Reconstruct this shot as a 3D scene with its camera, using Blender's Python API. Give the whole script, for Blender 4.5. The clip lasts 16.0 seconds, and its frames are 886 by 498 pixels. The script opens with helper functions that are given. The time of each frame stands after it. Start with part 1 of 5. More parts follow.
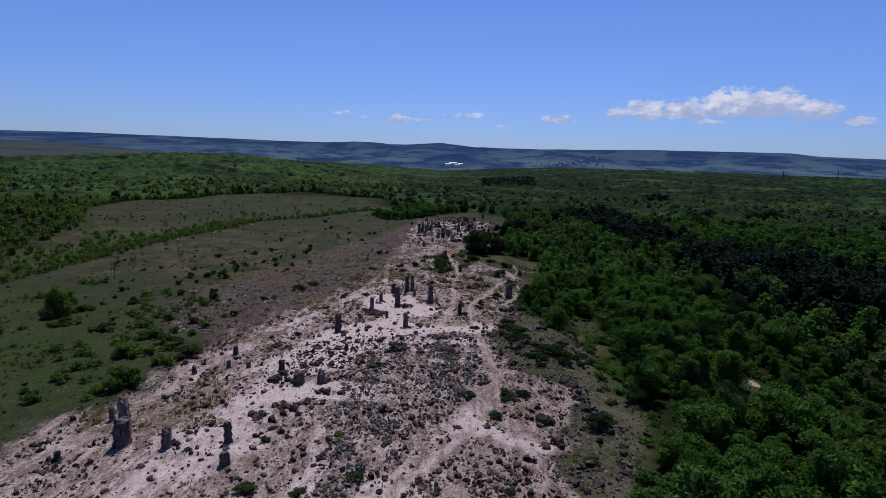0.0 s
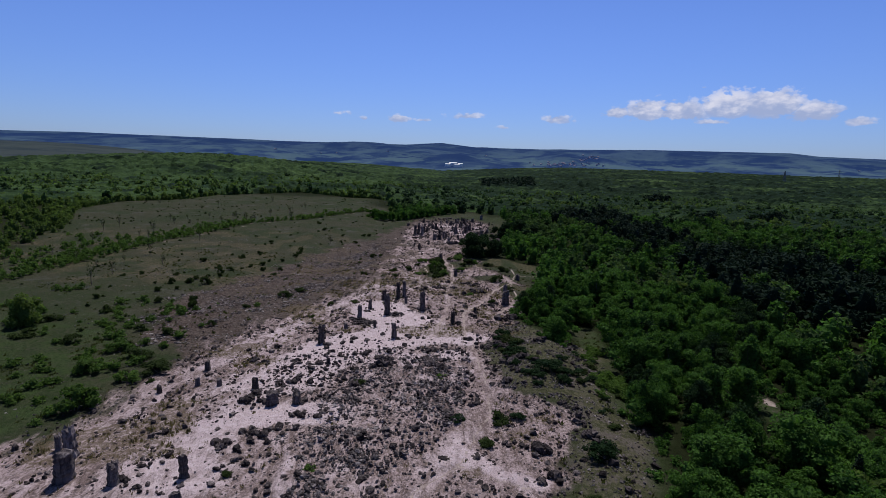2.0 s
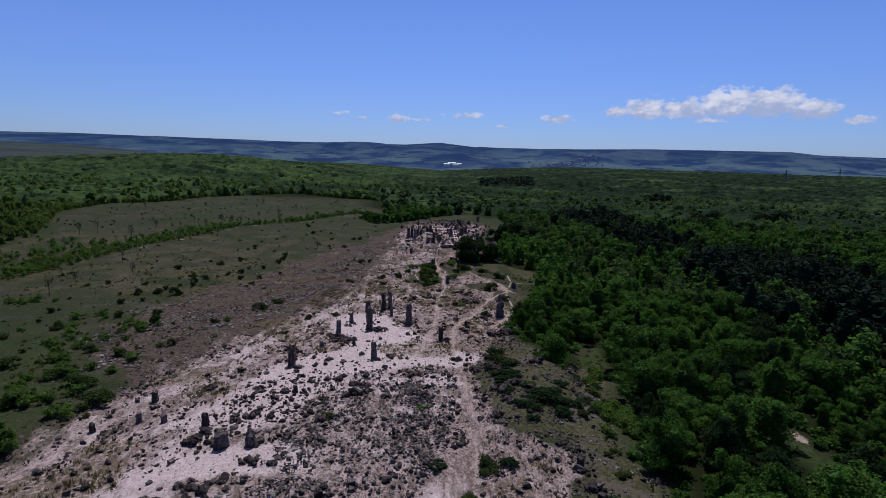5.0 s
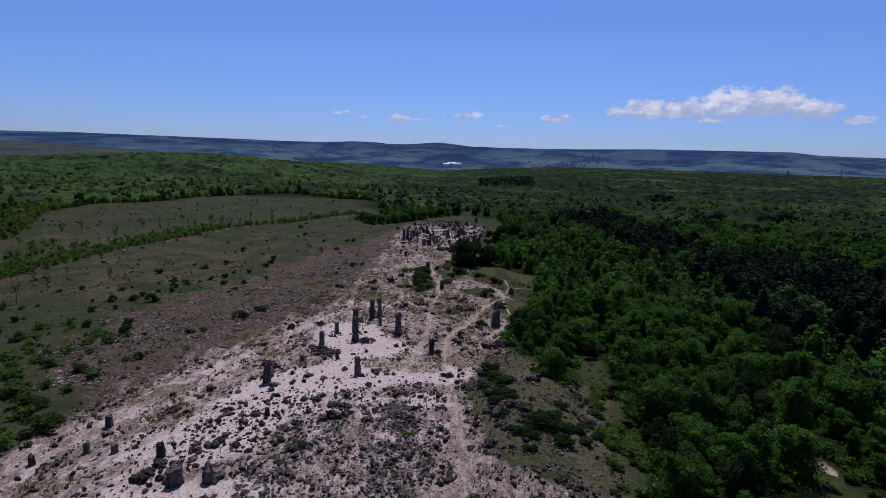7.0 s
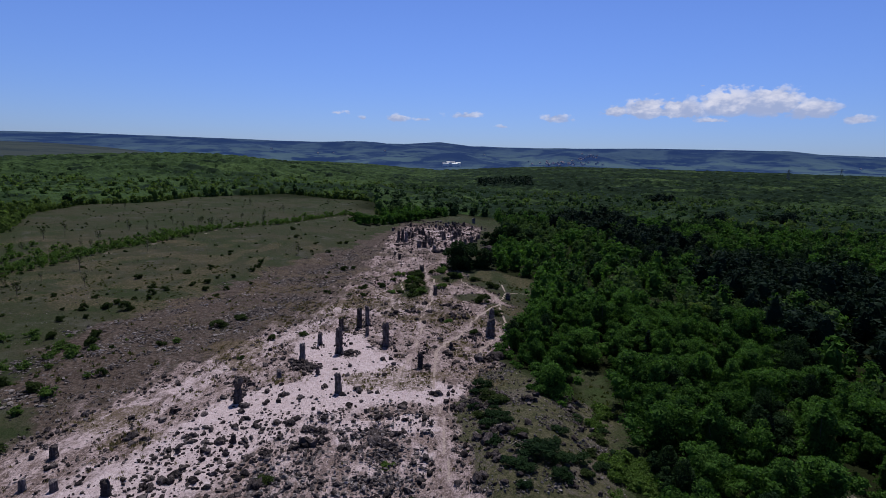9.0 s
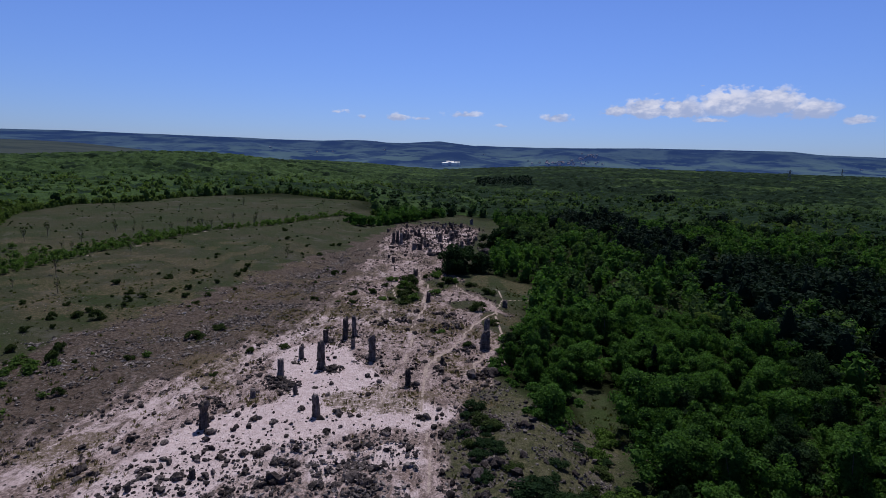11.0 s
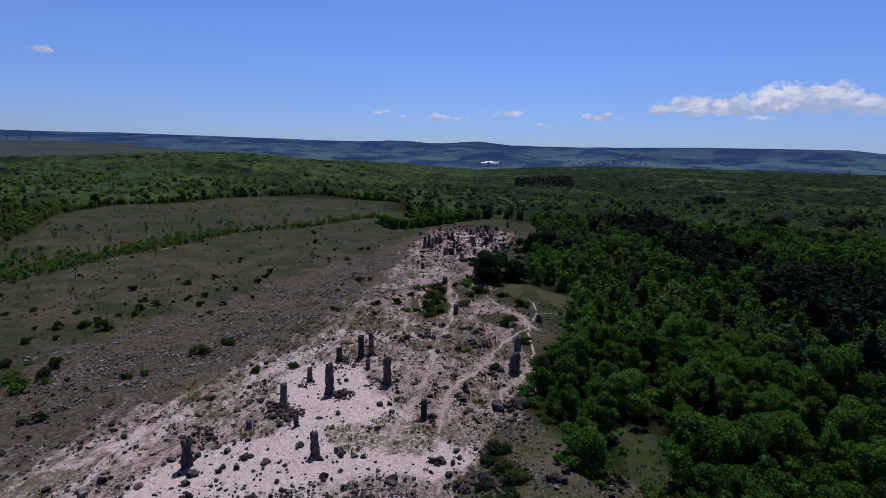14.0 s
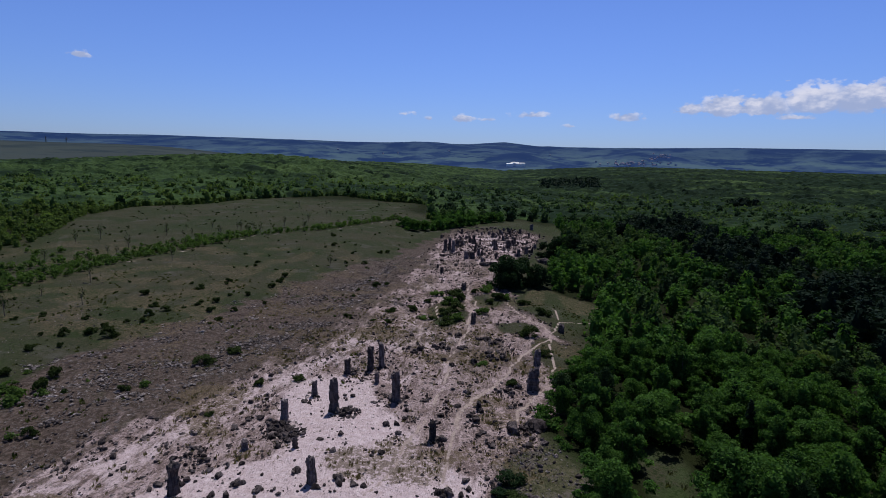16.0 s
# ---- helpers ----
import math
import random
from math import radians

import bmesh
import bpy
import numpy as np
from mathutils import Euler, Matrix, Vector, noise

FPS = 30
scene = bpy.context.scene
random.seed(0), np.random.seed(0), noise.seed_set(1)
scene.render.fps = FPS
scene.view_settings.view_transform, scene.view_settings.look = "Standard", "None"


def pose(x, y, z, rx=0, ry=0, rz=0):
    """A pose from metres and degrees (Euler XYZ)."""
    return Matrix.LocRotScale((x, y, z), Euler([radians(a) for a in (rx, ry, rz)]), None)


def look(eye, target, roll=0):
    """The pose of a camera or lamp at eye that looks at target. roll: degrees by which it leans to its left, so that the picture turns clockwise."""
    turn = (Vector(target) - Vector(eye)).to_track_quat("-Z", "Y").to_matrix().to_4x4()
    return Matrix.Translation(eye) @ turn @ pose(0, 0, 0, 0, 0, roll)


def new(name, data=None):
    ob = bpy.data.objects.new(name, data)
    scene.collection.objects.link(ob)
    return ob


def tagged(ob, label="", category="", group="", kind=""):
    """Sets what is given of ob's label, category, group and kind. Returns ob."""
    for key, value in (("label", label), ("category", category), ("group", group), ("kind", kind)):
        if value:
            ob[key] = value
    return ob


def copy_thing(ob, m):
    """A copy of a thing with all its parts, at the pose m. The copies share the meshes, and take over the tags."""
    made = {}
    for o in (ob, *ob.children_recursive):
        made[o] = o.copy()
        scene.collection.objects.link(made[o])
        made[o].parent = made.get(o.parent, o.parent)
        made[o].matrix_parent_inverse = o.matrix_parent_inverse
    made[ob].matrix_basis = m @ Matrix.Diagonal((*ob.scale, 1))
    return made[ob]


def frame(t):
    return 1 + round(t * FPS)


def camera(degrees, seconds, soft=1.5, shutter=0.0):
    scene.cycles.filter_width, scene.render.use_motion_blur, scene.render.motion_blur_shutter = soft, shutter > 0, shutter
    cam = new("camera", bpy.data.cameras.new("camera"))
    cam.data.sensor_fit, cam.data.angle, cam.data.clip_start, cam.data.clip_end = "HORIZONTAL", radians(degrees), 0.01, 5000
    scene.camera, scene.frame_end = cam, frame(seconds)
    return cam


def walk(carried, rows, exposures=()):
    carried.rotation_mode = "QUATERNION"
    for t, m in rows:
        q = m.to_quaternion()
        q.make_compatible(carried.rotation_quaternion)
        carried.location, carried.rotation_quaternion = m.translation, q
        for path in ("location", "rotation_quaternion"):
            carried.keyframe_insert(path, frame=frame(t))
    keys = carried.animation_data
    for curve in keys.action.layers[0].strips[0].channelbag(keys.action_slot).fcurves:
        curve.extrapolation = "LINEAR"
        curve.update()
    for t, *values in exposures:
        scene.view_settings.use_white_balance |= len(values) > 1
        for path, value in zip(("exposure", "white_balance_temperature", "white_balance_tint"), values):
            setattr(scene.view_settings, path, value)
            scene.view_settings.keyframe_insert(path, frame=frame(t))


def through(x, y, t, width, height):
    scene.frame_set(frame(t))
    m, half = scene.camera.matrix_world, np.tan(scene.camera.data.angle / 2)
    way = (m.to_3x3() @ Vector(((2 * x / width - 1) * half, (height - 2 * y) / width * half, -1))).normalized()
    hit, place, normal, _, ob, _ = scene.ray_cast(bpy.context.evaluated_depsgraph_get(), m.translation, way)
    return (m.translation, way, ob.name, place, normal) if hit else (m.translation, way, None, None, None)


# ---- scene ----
EXPOSURE = -0.05
cam = camera(77.5, 16.0, soft=0.8)
PATH = [
    (0, (0.139, -1.996, 32.823), (0.138, -0.022, 32.504), 1.7),
    (0.5, (0.604, -0.245, 32.817), (0.602, 1.729, 32.498), 1.8),
    (1, (1.005, 1.477, 32.835), (1.004, 3.452, 32.517), 1.7),
    (1.5, (1.451, 3.232, 32.834), (1.449, 5.207, 32.515), 1.7),
    (2, (1.825, 4.989, 32.842), (1.823, 6.964, 32.523), 1.7),
    (2.5, (2.234, 6.69, 32.842), (2.232, 8.664, 32.525), 1.7),
    (3, (2.598, 8.4, 32.87), (2.597, 10.374, 32.552), 1.6),
    (3.5, (2.986, 10.181, 32.91), (2.985, 12.156, 32.591), 1.7),
    (4, (3.377, 11.974, 32.932), (3.376, 13.949, 32.613), 1.6),
    (6.5, (5.285, 21.465, 32.767), (5.285, 23.439, 32.447), 1.5),
    (7, (5.663, 23.241, 32.735), (5.663, 25.216, 32.415), 1.6),
    (7.5, (6.044, 25.008, 32.709), (6.045, 26.983, 32.389), 1.5),
    (8, (6.455, 26.744, 32.717), (6.456, 28.719, 32.396), 1.6),
    (8.5, (6.871, 28.488, 32.678), (6.872, 30.462, 32.358), 1.5),
    (9, (7.287, 30.283, 32.677), (7.288, 32.257, 32.356), 1.5),
    (11.5, (9.04, 39.111, 32.971), (9.043, 41.085, 32.647), 1.7),
    (12, (9.413, 40.873, 32.978), (9.416, 42.846, 32.654), 1.7),
    (12.5, (9.717, 42.526, 32.972), (9.716, 44.5, 32.649), 1.6),
    (13, (10.091, 44.192, 32.991), (10.022, 46.164, 32.665), 1.5),
    (13.5, (10.452, 45.873, 33.049), (10.336, 47.843, 32.721), 1.5),
    (14, (10.792, 47.623, 33.139), (10.655, 49.591, 32.812), 1.5),
    (14.5, (11.139, 49.332, 33.248), (10.985, 51.299, 32.921), 1.5),
    (15, (11.442, 50.818, 33.316), (11.266, 52.783, 32.989), 1.5),
    (15.5, (11.727, 52.128, 33.335), (11.524, 54.091, 33.008), 1.5),
    (16, (12.06, 53.255, 33.313), (11.832, 55.215, 32.987), 1.4),
]
walk(cam, [(t, look(eye, target, roll)) for t, eye, target, roll in PATH], exposures=[(0.0, EXPOSURE), (16.0, EXPOSURE)])

# ---- world and sun ----
SUN_EL, SUN_AZ = 62.0, 5.0  # degrees above the horizon; from +y towards +x
world = bpy.data.worlds.new("sky")
scene.world = world
world.use_nodes = True
wt = world.node_tree
wt.nodes.clear()


def nd(tree, kind):
    return tree.nodes.new(kind)


def put(tree, sock, value):
    """Feeds a socket with a number, a colour or another socket."""
    if isinstance(value, bpy.types.NodeSocket):
        tree.links.new(value, sock)
    elif isinstance(value, (tuple, list)) and len(value) == 3 and sock.type == "RGBA":
        sock.default_value = (*value, 1.0)
    else:
        sock.default_value = value


def calc(tree, op, a, b=0.0, c=0.0, clamp=False):
    n = nd(tree, "ShaderNodeMath")
    n.operation, n.use_clamp = op, clamp
    for sock, v in zip(n.inputs, (a, b, c)):
        put(tree, sock, v)
    return n.outputs[0]


def mix(tree, fac, a, b, blend="MIX"):
    n = nd(tree, "ShaderNodeMix")
    n.data_type, n.blend_type = "RGBA", blend
    put(tree, n.inputs["Factor"], fac)
    put(tree, n.inputs[6], a)
    put(tree, n.inputs[7], b)
    return n.outputs[2]


def fbm(tree, scale, detail=4.0, vec=None, rough=0.55, distort=0.0):
    n = nd(tree, "ShaderNodeTexNoise")
    n.inputs["Scale"].default_value, n.inputs["Detail"].default_value = scale, detail
    n.inputs["Roughness"].default_value, n.inputs["Distortion"].default_value = rough, distort
    if vec is not None:
        tree.links.new(vec, n.inputs["Vector"])
    return n.outputs["Fac"]


def span(tree, v, lo, hi, to_lo=0.0, to_hi=1.0):
    n = nd(tree, "ShaderNodeMapRange")
    n.interpolation_type = "SMOOTHSTEP"
    for sock, x in zip(n.inputs, (v, lo, hi, to_lo, to_hi)):
        put(tree, sock, x)
    return n.outputs[0]


def stretch(tree, vec, sx, sy, sz):
    n = nd(tree, "ShaderNodeMapping")
    n.inputs["Scale"].default_value = (sx, sy, sz)
    tree.links.new(vec, n.inputs["Vector"])
    return n.outputs[0]


sky = nd(wt, "ShaderNodeTexSky")
sky.sky_type, sky.sun_disc = "NISHITA", False
sky.sun_elevation, sky.sun_rotation = radians(SUN_EL), radians(SUN_AZ)
sky.altitude, sky.air_density, sky.dust_density, sky.ozone_density = 200.0, 1.0, 0.4, 2.5
tc = nd(wt, "ShaderNodeTexCoord")
sep = nd(wt, "ShaderNodeSeparateXYZ")
wt.links.new(tc.outputs["Generated"], sep.inputs[0])
az = calc(wt, "MULTIPLY", calc(wt, "ARCTAN2", sep.outputs[0], sep.outputs[1]), 57.2958)
el = calc(wt, "MULTIPLY", calc(wt, "ARCSINE", sep.outputs[2]), 57.2958)
# cumulus bank and small fair-weather clouds: azimuth, elevation, half width, half height, thickness
CLOUDS = [(16.6, 4.9, 1.6, 0.8, 1.0), (19.4, 5.0, 2.6, 1.5, 1.05), (22.4, 4.95, 2.9, 1.45, 1.05), (26.3, 5.35, 2.9, 1.75, 1.15),
          (29.6, 5.35, 3.1, 1.8, 1.15), (32.8, 4.8, 2.3, 1.25, 1.05), (25.0, 4.1, 1.8, 0.4, 0.8), (10.9, 4.2, 2.2, 0.9, 0.66), (2.2, 4.4, 2.8, 0.6, 0.58),
          (-4.9, 3.9, 1.3, 0.6, 0.86), (-10.8, 4.3, 1.6, 0.4, 0.52), (-8.3, 3.85, 0.9, 0.3, 0.6), (-2.4, 3.9, 1.2, 0.35, 0.56),
          (36.0, 4.0, 1.4, 0.6, 0.8), (-39.3, 7.8, 1.1, 0.5, 0.85), (5.7, 3.4, 0.9, 0.3, 0.56), (24.1, 7.2, 0.7, 0.3, 0.5)]
dome = nd(wt, "ShaderNodeCombineXYZ")
wt.links.new(az, dome.inputs[0])
wt.links.new(calc(wt, "MULTIPLY", el, 1.6), dome.inputs[1])
billow = fbm(wt, 1.0, 9.0, dome.outputs[0], 0.62)
wobble = fbm(wt, 0.33, 3.0, dome.outputs[0], 0.5)
heads = 0.0
for size, weight in ((0.85, 0.55), (2.0, 0.30)):
    cell = nd(wt, "ShaderNodeTexVoronoi")
    cell.feature = "SMOOTH_F1"
    cell.inputs["Scale"].default_value, cell.inputs["Smoothness"].default_value = size, 0.25
    wt.links.new(dome.outputs[0], cell.inputs["Vector"])
    heads = calc(wt, "ADD", heads, calc(wt, "MULTIPLY", calc(wt, "SUBTRACT", 0.48, cell.outputs["Distance"]), weight))
bank, lift = 0.0, 0.0
for a, e, ra, re, k in CLOUDS:
    dx = calc(wt, "DIVIDE", calc(wt, "SUBTRACT", az, a), ra)
    dy = calc(wt, "DIVIDE", calc(wt, "SUBTRACT", el, e), re)
    low = calc(wt, "MULTIPLY", calc(wt, "MINIMUM", dy, 0.0), 0.7)
    dy = calc(wt, "ADD", dy, low)
    d = calc(wt, "SQRT", calc(wt, "ADD", calc(wt, "MULTIPLY", dx, dx), calc(wt, "MULTIPLY", dy, dy)))
    here = calc(wt, "MULTIPLY", calc(wt, "SUBTRACT", 1.3, d), k)
    win = calc(wt, "GREATER_THAN", here, bank)
    lift = calc(wt, "ADD", lift, calc(wt, "MULTIPLY", win, calc(wt, "SUBTRACT", dy, lift)))
    bank = calc(wt, "MAXIMUM", bank, here)
puff = calc(wt, "ADD", bank, calc(wt, "ADD", heads, calc(wt, "MULTIPLY", calc(wt, "SUBTRACT", billow, 0.5), 1.25)))
cover = span(wt, puff, 0.30, 0.60)
cover = calc(wt, "MULTIPLY", cover, span(wt, bank, 0.0, 0.3))
lumps = fbm(wt, 0.8, 6.0, stretch(wt, dome.outputs[0], 1.0, 1.15, 1.0), 0.6)
body_light = span(wt, calc(wt, "ADD", calc(wt, "MULTIPLY", lift, 0.34), calc(wt, "ADD", calc(wt, "ADD", calc(wt, "MULTIPLY", heads, 0.7), calc(wt, "MULTIPLY", calc(wt, "SUBTRACT", lumps, 0.5), 1.6)), calc(wt, "MULTIPLY", calc(wt, "SUBTRACT", wobble, 0.5), 1.0))), -0.30, 0.50)
cloud_col = mix(wt, body_light, (4.3, 5.2, 8.0), (8.8, 8.9, 10.4))
sky_tint = mix(wt, span(wt, el, 14.0, 40.0), mix(wt, span(wt, el, 0.0, 13.0), (0.54, 0.72, 1.32), (0.63, 0.81, 1.41)), (0.50, 0.56, 0.74))
sky_col = mix(wt, 1.0, sky.outputs[0], sky_tint, "MULTIPLY")
wcol = mix(wt, calc(wt, "MULTIPLY", cover, span(wt, bank, 0.05, 0.9, 0.3, 0.94)), sky_col, cloud_col)
bg = nd(wt, "ShaderNodeBackground")
bg.inputs["Strength"].default_value = 0.082
wt.links.new(wcol, bg.inputs["Color"])
wo = nd(wt, "ShaderNodeOutputWorld")
wt.links.new(bg.outputs[0], wo.inputs[0])

sun = new("sun", bpy.data.lights.new("sun", "SUN"))
sun.data.energy, sun.data.angle, sun.data.color = 4.75, radians(0.53), (1.0, 0.96, 0.94)
sun_dir = Vector((math.sin(radians(SUN_AZ)) * math.cos(radians(SUN_EL)), math.cos(radians(SUN_AZ)) * math.cos(radians(SUN_EL)), math.sin(radians(SUN_EL))))
sun.matrix_world = look(sun_dir * 400, (0, 0, 0))


# ---- materials ----
def matter(name, rough=0.9):
    m = bpy.data.materials.new(name)
    m.use_nodes = True
    t = m.node_tree
    b = t.nodes["Principled BSDF"]
    b.inputs["Roughness"].default_value = rough
    b.inputs["Specular IOR Level"].default_value = 0.025
    return m, t, b


def coords(tree, which="Object"):
    return nd(tree, "ShaderNodeTexCoord").outputs[which]


def attr(tree, name):
    n = nd(tree, "ShaderNodeAttribute")
    n.attribute_name = name
    return n.outputs["Fac"]


def bump(tree, b, height, strength, distance):
    n = nd(tree, "ShaderNodeBump")
    n.inputs["Strength"].default_value, n.inputs["Distance"].default_value = strength, distance
    tree.links.new(height, n.inputs["Height"])
    tree.links.new(n.outputs[0], b.inputs["Normal"])


def ground_matter():
    m, t, b = matter("ground", 0.95)
    c = coords(t)
    along = stretch(t, c, 1.0, 0.38, 1.0)
    big, mid, fine, grit = fbm(t, 0.035, 4, c), fbm(t, 0.22, 5, c), fbm(t, 1.4, 6, c, 0.65), fbm(t, 6.0, 3, c, 0.7)
    speck = fbm(t, 4.2, 2, stretch(t, c, 1.0, 0.7, 1.0), 0.5)
    rill, clod = fbm(t, 0.9, 5, along, 0.68, 0.4), fbm(t, 3.2, 4, stretch(t, c, 1.0, 0.55, 1.0), 0.62)
    # meadow: olive turf, greyer and browner in patches
    col = mix(t, span(t, big, 0.38, 0.62), (0.027, 0.035, 0.016), (0.042, 0.041, 0.026))
    col = mix(t, calc(t, "MULTIPLY", span(t, mid, 0.50, 0.68), 0.6), col, (0.020, 0.033, 0.012))
    col = mix(t, calc(t, "MULTIPLY", span(t, fine, 0.50, 0.66), 0.7), col, (0.054, 0.050, 0.040))
    col = mix(t, calc(t, "MULTIPLY", span(t, grit, 0.54, 0.66), 0.55), col, (0.014, 0.019, 0.009))
    tuss = fbm(t, 2.4, 3, c, 0.6)
    col = mix(t, calc(t, "MULTIPLY", span(t, tuss, 0.52, 0.62), 0.6), col, (0.012, 0.018, 0.009))
    streak = fbm(t, 0.11, 6, c, 0.72)
    col = mix(t, calc(t, "MULTIPLY", span(t, streak, 0.54, 0.66), 0.55), col, (0.072, 0.066, 0.060))
    col = mix(t, calc(t, "MULTIPLY", span(t, streak, 0.46, 0.36), 0.8), col, (0.020, 0.031, 0.012))
    lush = attr(t, "lush")
    col = mix(t, calc(t, "MULTIPLY", lush, span(t, mid, 0.38, 0.62)), col, (0.031, 0.047, 0.017))
    col = mix(t, calc(t, "MULTIPLY", calc(t, "MULTIPLY", lush, span(t, tuss, 0.50, 0.62)), 0.7), col, (0.014, 0.027, 0.008))
    # stony bank: olive-grey turf with worn grey patches
    turf = mix(t, span(t, fine, 0.40, 0.62), (0.038, 0.040, 0.021), (0.076, 0.071, 0.044))
    turf = mix(t, calc(t, "MULTIPLY", span(t, tuss, 0.48, 0.62), 0.6), turf, (0.026, 0.031, 0.014))
    turf = mix(t, span(t, calc(t, "ADD", mid, calc(t, "MULTIPLY", calc(t, "SUBTRACT", clod, 0.5), 0.8)), 0.50, 0.64), turf, (0.080, 0.070, 0.060))
    col = mix(t, attr(t, "bank"), col, turf)
    # gravelly slope
    stony = mix(t, span(t, fine, 0.40, 0.62), (0.042, 0.030, 0.027), (0.098, 0.073, 0.066))
    stony = mix(t, span(t, clod, 0.54, 0.68), stony, (0.118, 0.104, 0.108))
    stony = mix(t, calc(t, "MULTIPLY", span(t, tuss, 0.54, 0.64), 0.6), stony, (0.040, 0.033, 0.024))
    g = span(t, calc(t, "ADD", attr(t, "gravel"), calc(t, "MULTIPLY", calc(t, "SUBTRACT", mid, 0.5), 2.2)), 0.25, 0.85)
    col = mix(t, calc(t, "MULTIPLY", g, 0.85), col, stony)
    # bare earth and sand
    earth = mix(t, span(t, rill, 0.36, 0.64), (0.130, 0.096, 0.091), (0.312, 0.244, 0.246))
    earth = mix(t, calc(t, "MULTIPLY", span(t, tuss, 0.52, 0.64), 0.6), earth, (0.120, 0.090, 0.072))
    earth = mix(t, calc(t, "MULTIPLY", span(t, clod, 0.56, 0.66), 0.8), earth, (0.070, 0.053, 0.050))
    earth = mix(t, calc(t, "MULTIPLY", span(t, grit, 0.56, 0.68), 0.7), earth, (0.065, 0.050, 0.050))
    earth = mix(t, calc(t, "MULTIPLY", span(t, speck, 0.57, 0.62), 0.6), earth, (0.064, 0.051, 0.052))
    earth = mix(t, calc(t, "MULTIPLY", span(t, speck, 0.42, 0.36), 0.5), earth, (0.37, 0.295, 0.298))
    s = span(t, calc(t, "ADD", attr(t, "sand"), calc(t, "MULTIPLY", calc(t, "SUBTRACT", rill, 0.5), 1.0)), 0.25, 0.75)
    col = mix(t, s, col, earth)
    pale = mix(t, span(t, fine, 0.35, 0.70), (0.358, 0.288, 0.298), (0.468, 0.391, 0.412))
    pale = mix(t, calc(t, "MULTIPLY", span(t, clod, 0.56, 0.68), 0.45), pale, (0.29, 0.228, 0.220))
    pale = mix(t, span(t, grit, 0.60, 0.72), pale, (0.190, 0.152, 0.154))
    pale = mix(t, calc(t, "MULTIPLY", span(t, speck, 0.62, 0.66), 0.6), pale, (0.12, 0.098, 0.102))
    w = span(t, calc(t, "ADD", attr(t, "white"), calc(t, "ADD", calc(t, "MULTIPLY", calc(t, "SUBTRACT", rill, 0.5), 1.3), calc(t, "MULTIPLY", calc(t, "SUBTRACT", mid, 0.5), 0.7))), 0.26, 0.78)
    col = mix(t, w, col, pale)
    # dry tussock
    dry = mix(t, span(t, grit, 0.4, 0.65), (0.066, 0.050, 0.031), (0.128, 0.100, 0.068))
    d = span(t, calc(t, "ADD", attr(t, "dry"), calc(t, "ADD", calc(t, "MULTIPLY", calc(t, "SUBTRACT", fine, 0.5), 1.8), calc(t, "MULTIPLY", calc(t, "SUBTRACT", tuss, 0.5), 2.6))), 0.40, 1.0)
    col = mix(t, calc(t, "MULTIPLY", d, 0.8), col, dry)
    # trodden paths
    trod = mix(t, span(t, fine, 0.35, 0.7), (0.240, 0.190, 0.172), (0.320, 0.265, 0.242))
    p = span(t, calc(t, "ADD", attr(t, "path"), calc(t, "MULTIPLY", calc(t, "SUBTRACT", fine, 0.5), 0.7)), 0.35, 0.6)
    col = mix(t, p, col, trod)
    # woodland floor: near-black ground wherever the woods stand
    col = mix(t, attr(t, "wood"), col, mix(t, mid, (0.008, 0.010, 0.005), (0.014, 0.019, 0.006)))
    t.links.new(col, b.inputs["Base Color"])
    bump(t, b, calc(t, "ADD", calc(t, "ADD", calc(t, "MULTIPLY", rill, 0.5), calc(t, "MULTIPLY", clod, 0.35)), calc(t, "MULTIPLY", grit, 0.15)), 1.0, 0.8)
    return m


def rock_matter(name, dark, light, pale):
    m, t, b = matter(name, 0.92)
    c = coords(t)
    vein = fbm(t, 2.2, 6, stretch(t, c, 1.0, 1.0, 0.35), 0.65, 0.6)
    band = fbm(t, 1.3, 4, stretch(t, c, 0.25, 0.25, 2.2), 0.6)
    grit = fbm(t, 14.0, 4, c, 0.7)
    isl = nd(t, "ShaderNodeNewGeometry").outputs["Random Per Island"]
    one = nd(t, "ShaderNodeObjectInfo").outputs["Random"]
    col = mix(t, span(t, vein, 0.34, 0.66), dark, light)
    col = mix(t, calc(t, "MULTIPLY", span(t, band, 0.52, 0.7), 0.5), col, pale)
    col = mix(t, calc(t, "MULTIPLY", span(t, grit, 0.55, 0.7), 0.5), col, dark)
    val = calc(t, "ADD", 0.62, calc(t, "MULTIPLY", calc(t, "POWER", calc(t, "FRACT", calc(t, "ADD", isl, one)), 2.0), 1.3))
    h = nd(t, "ShaderNodeHueSaturation")
    put(t, h.inputs["Color"], col)
    put(t, h.inputs["Value"], val)
    t.links.new(h.outputs[0], b.inputs["Base Color"])
    bump(t, b, calc(t, "ADD", calc(t, "MULTIPLY", vein, 0.7), calc(t, "MULTIPLY", grit, 0.3)), 1.0, 0.25)
    return m


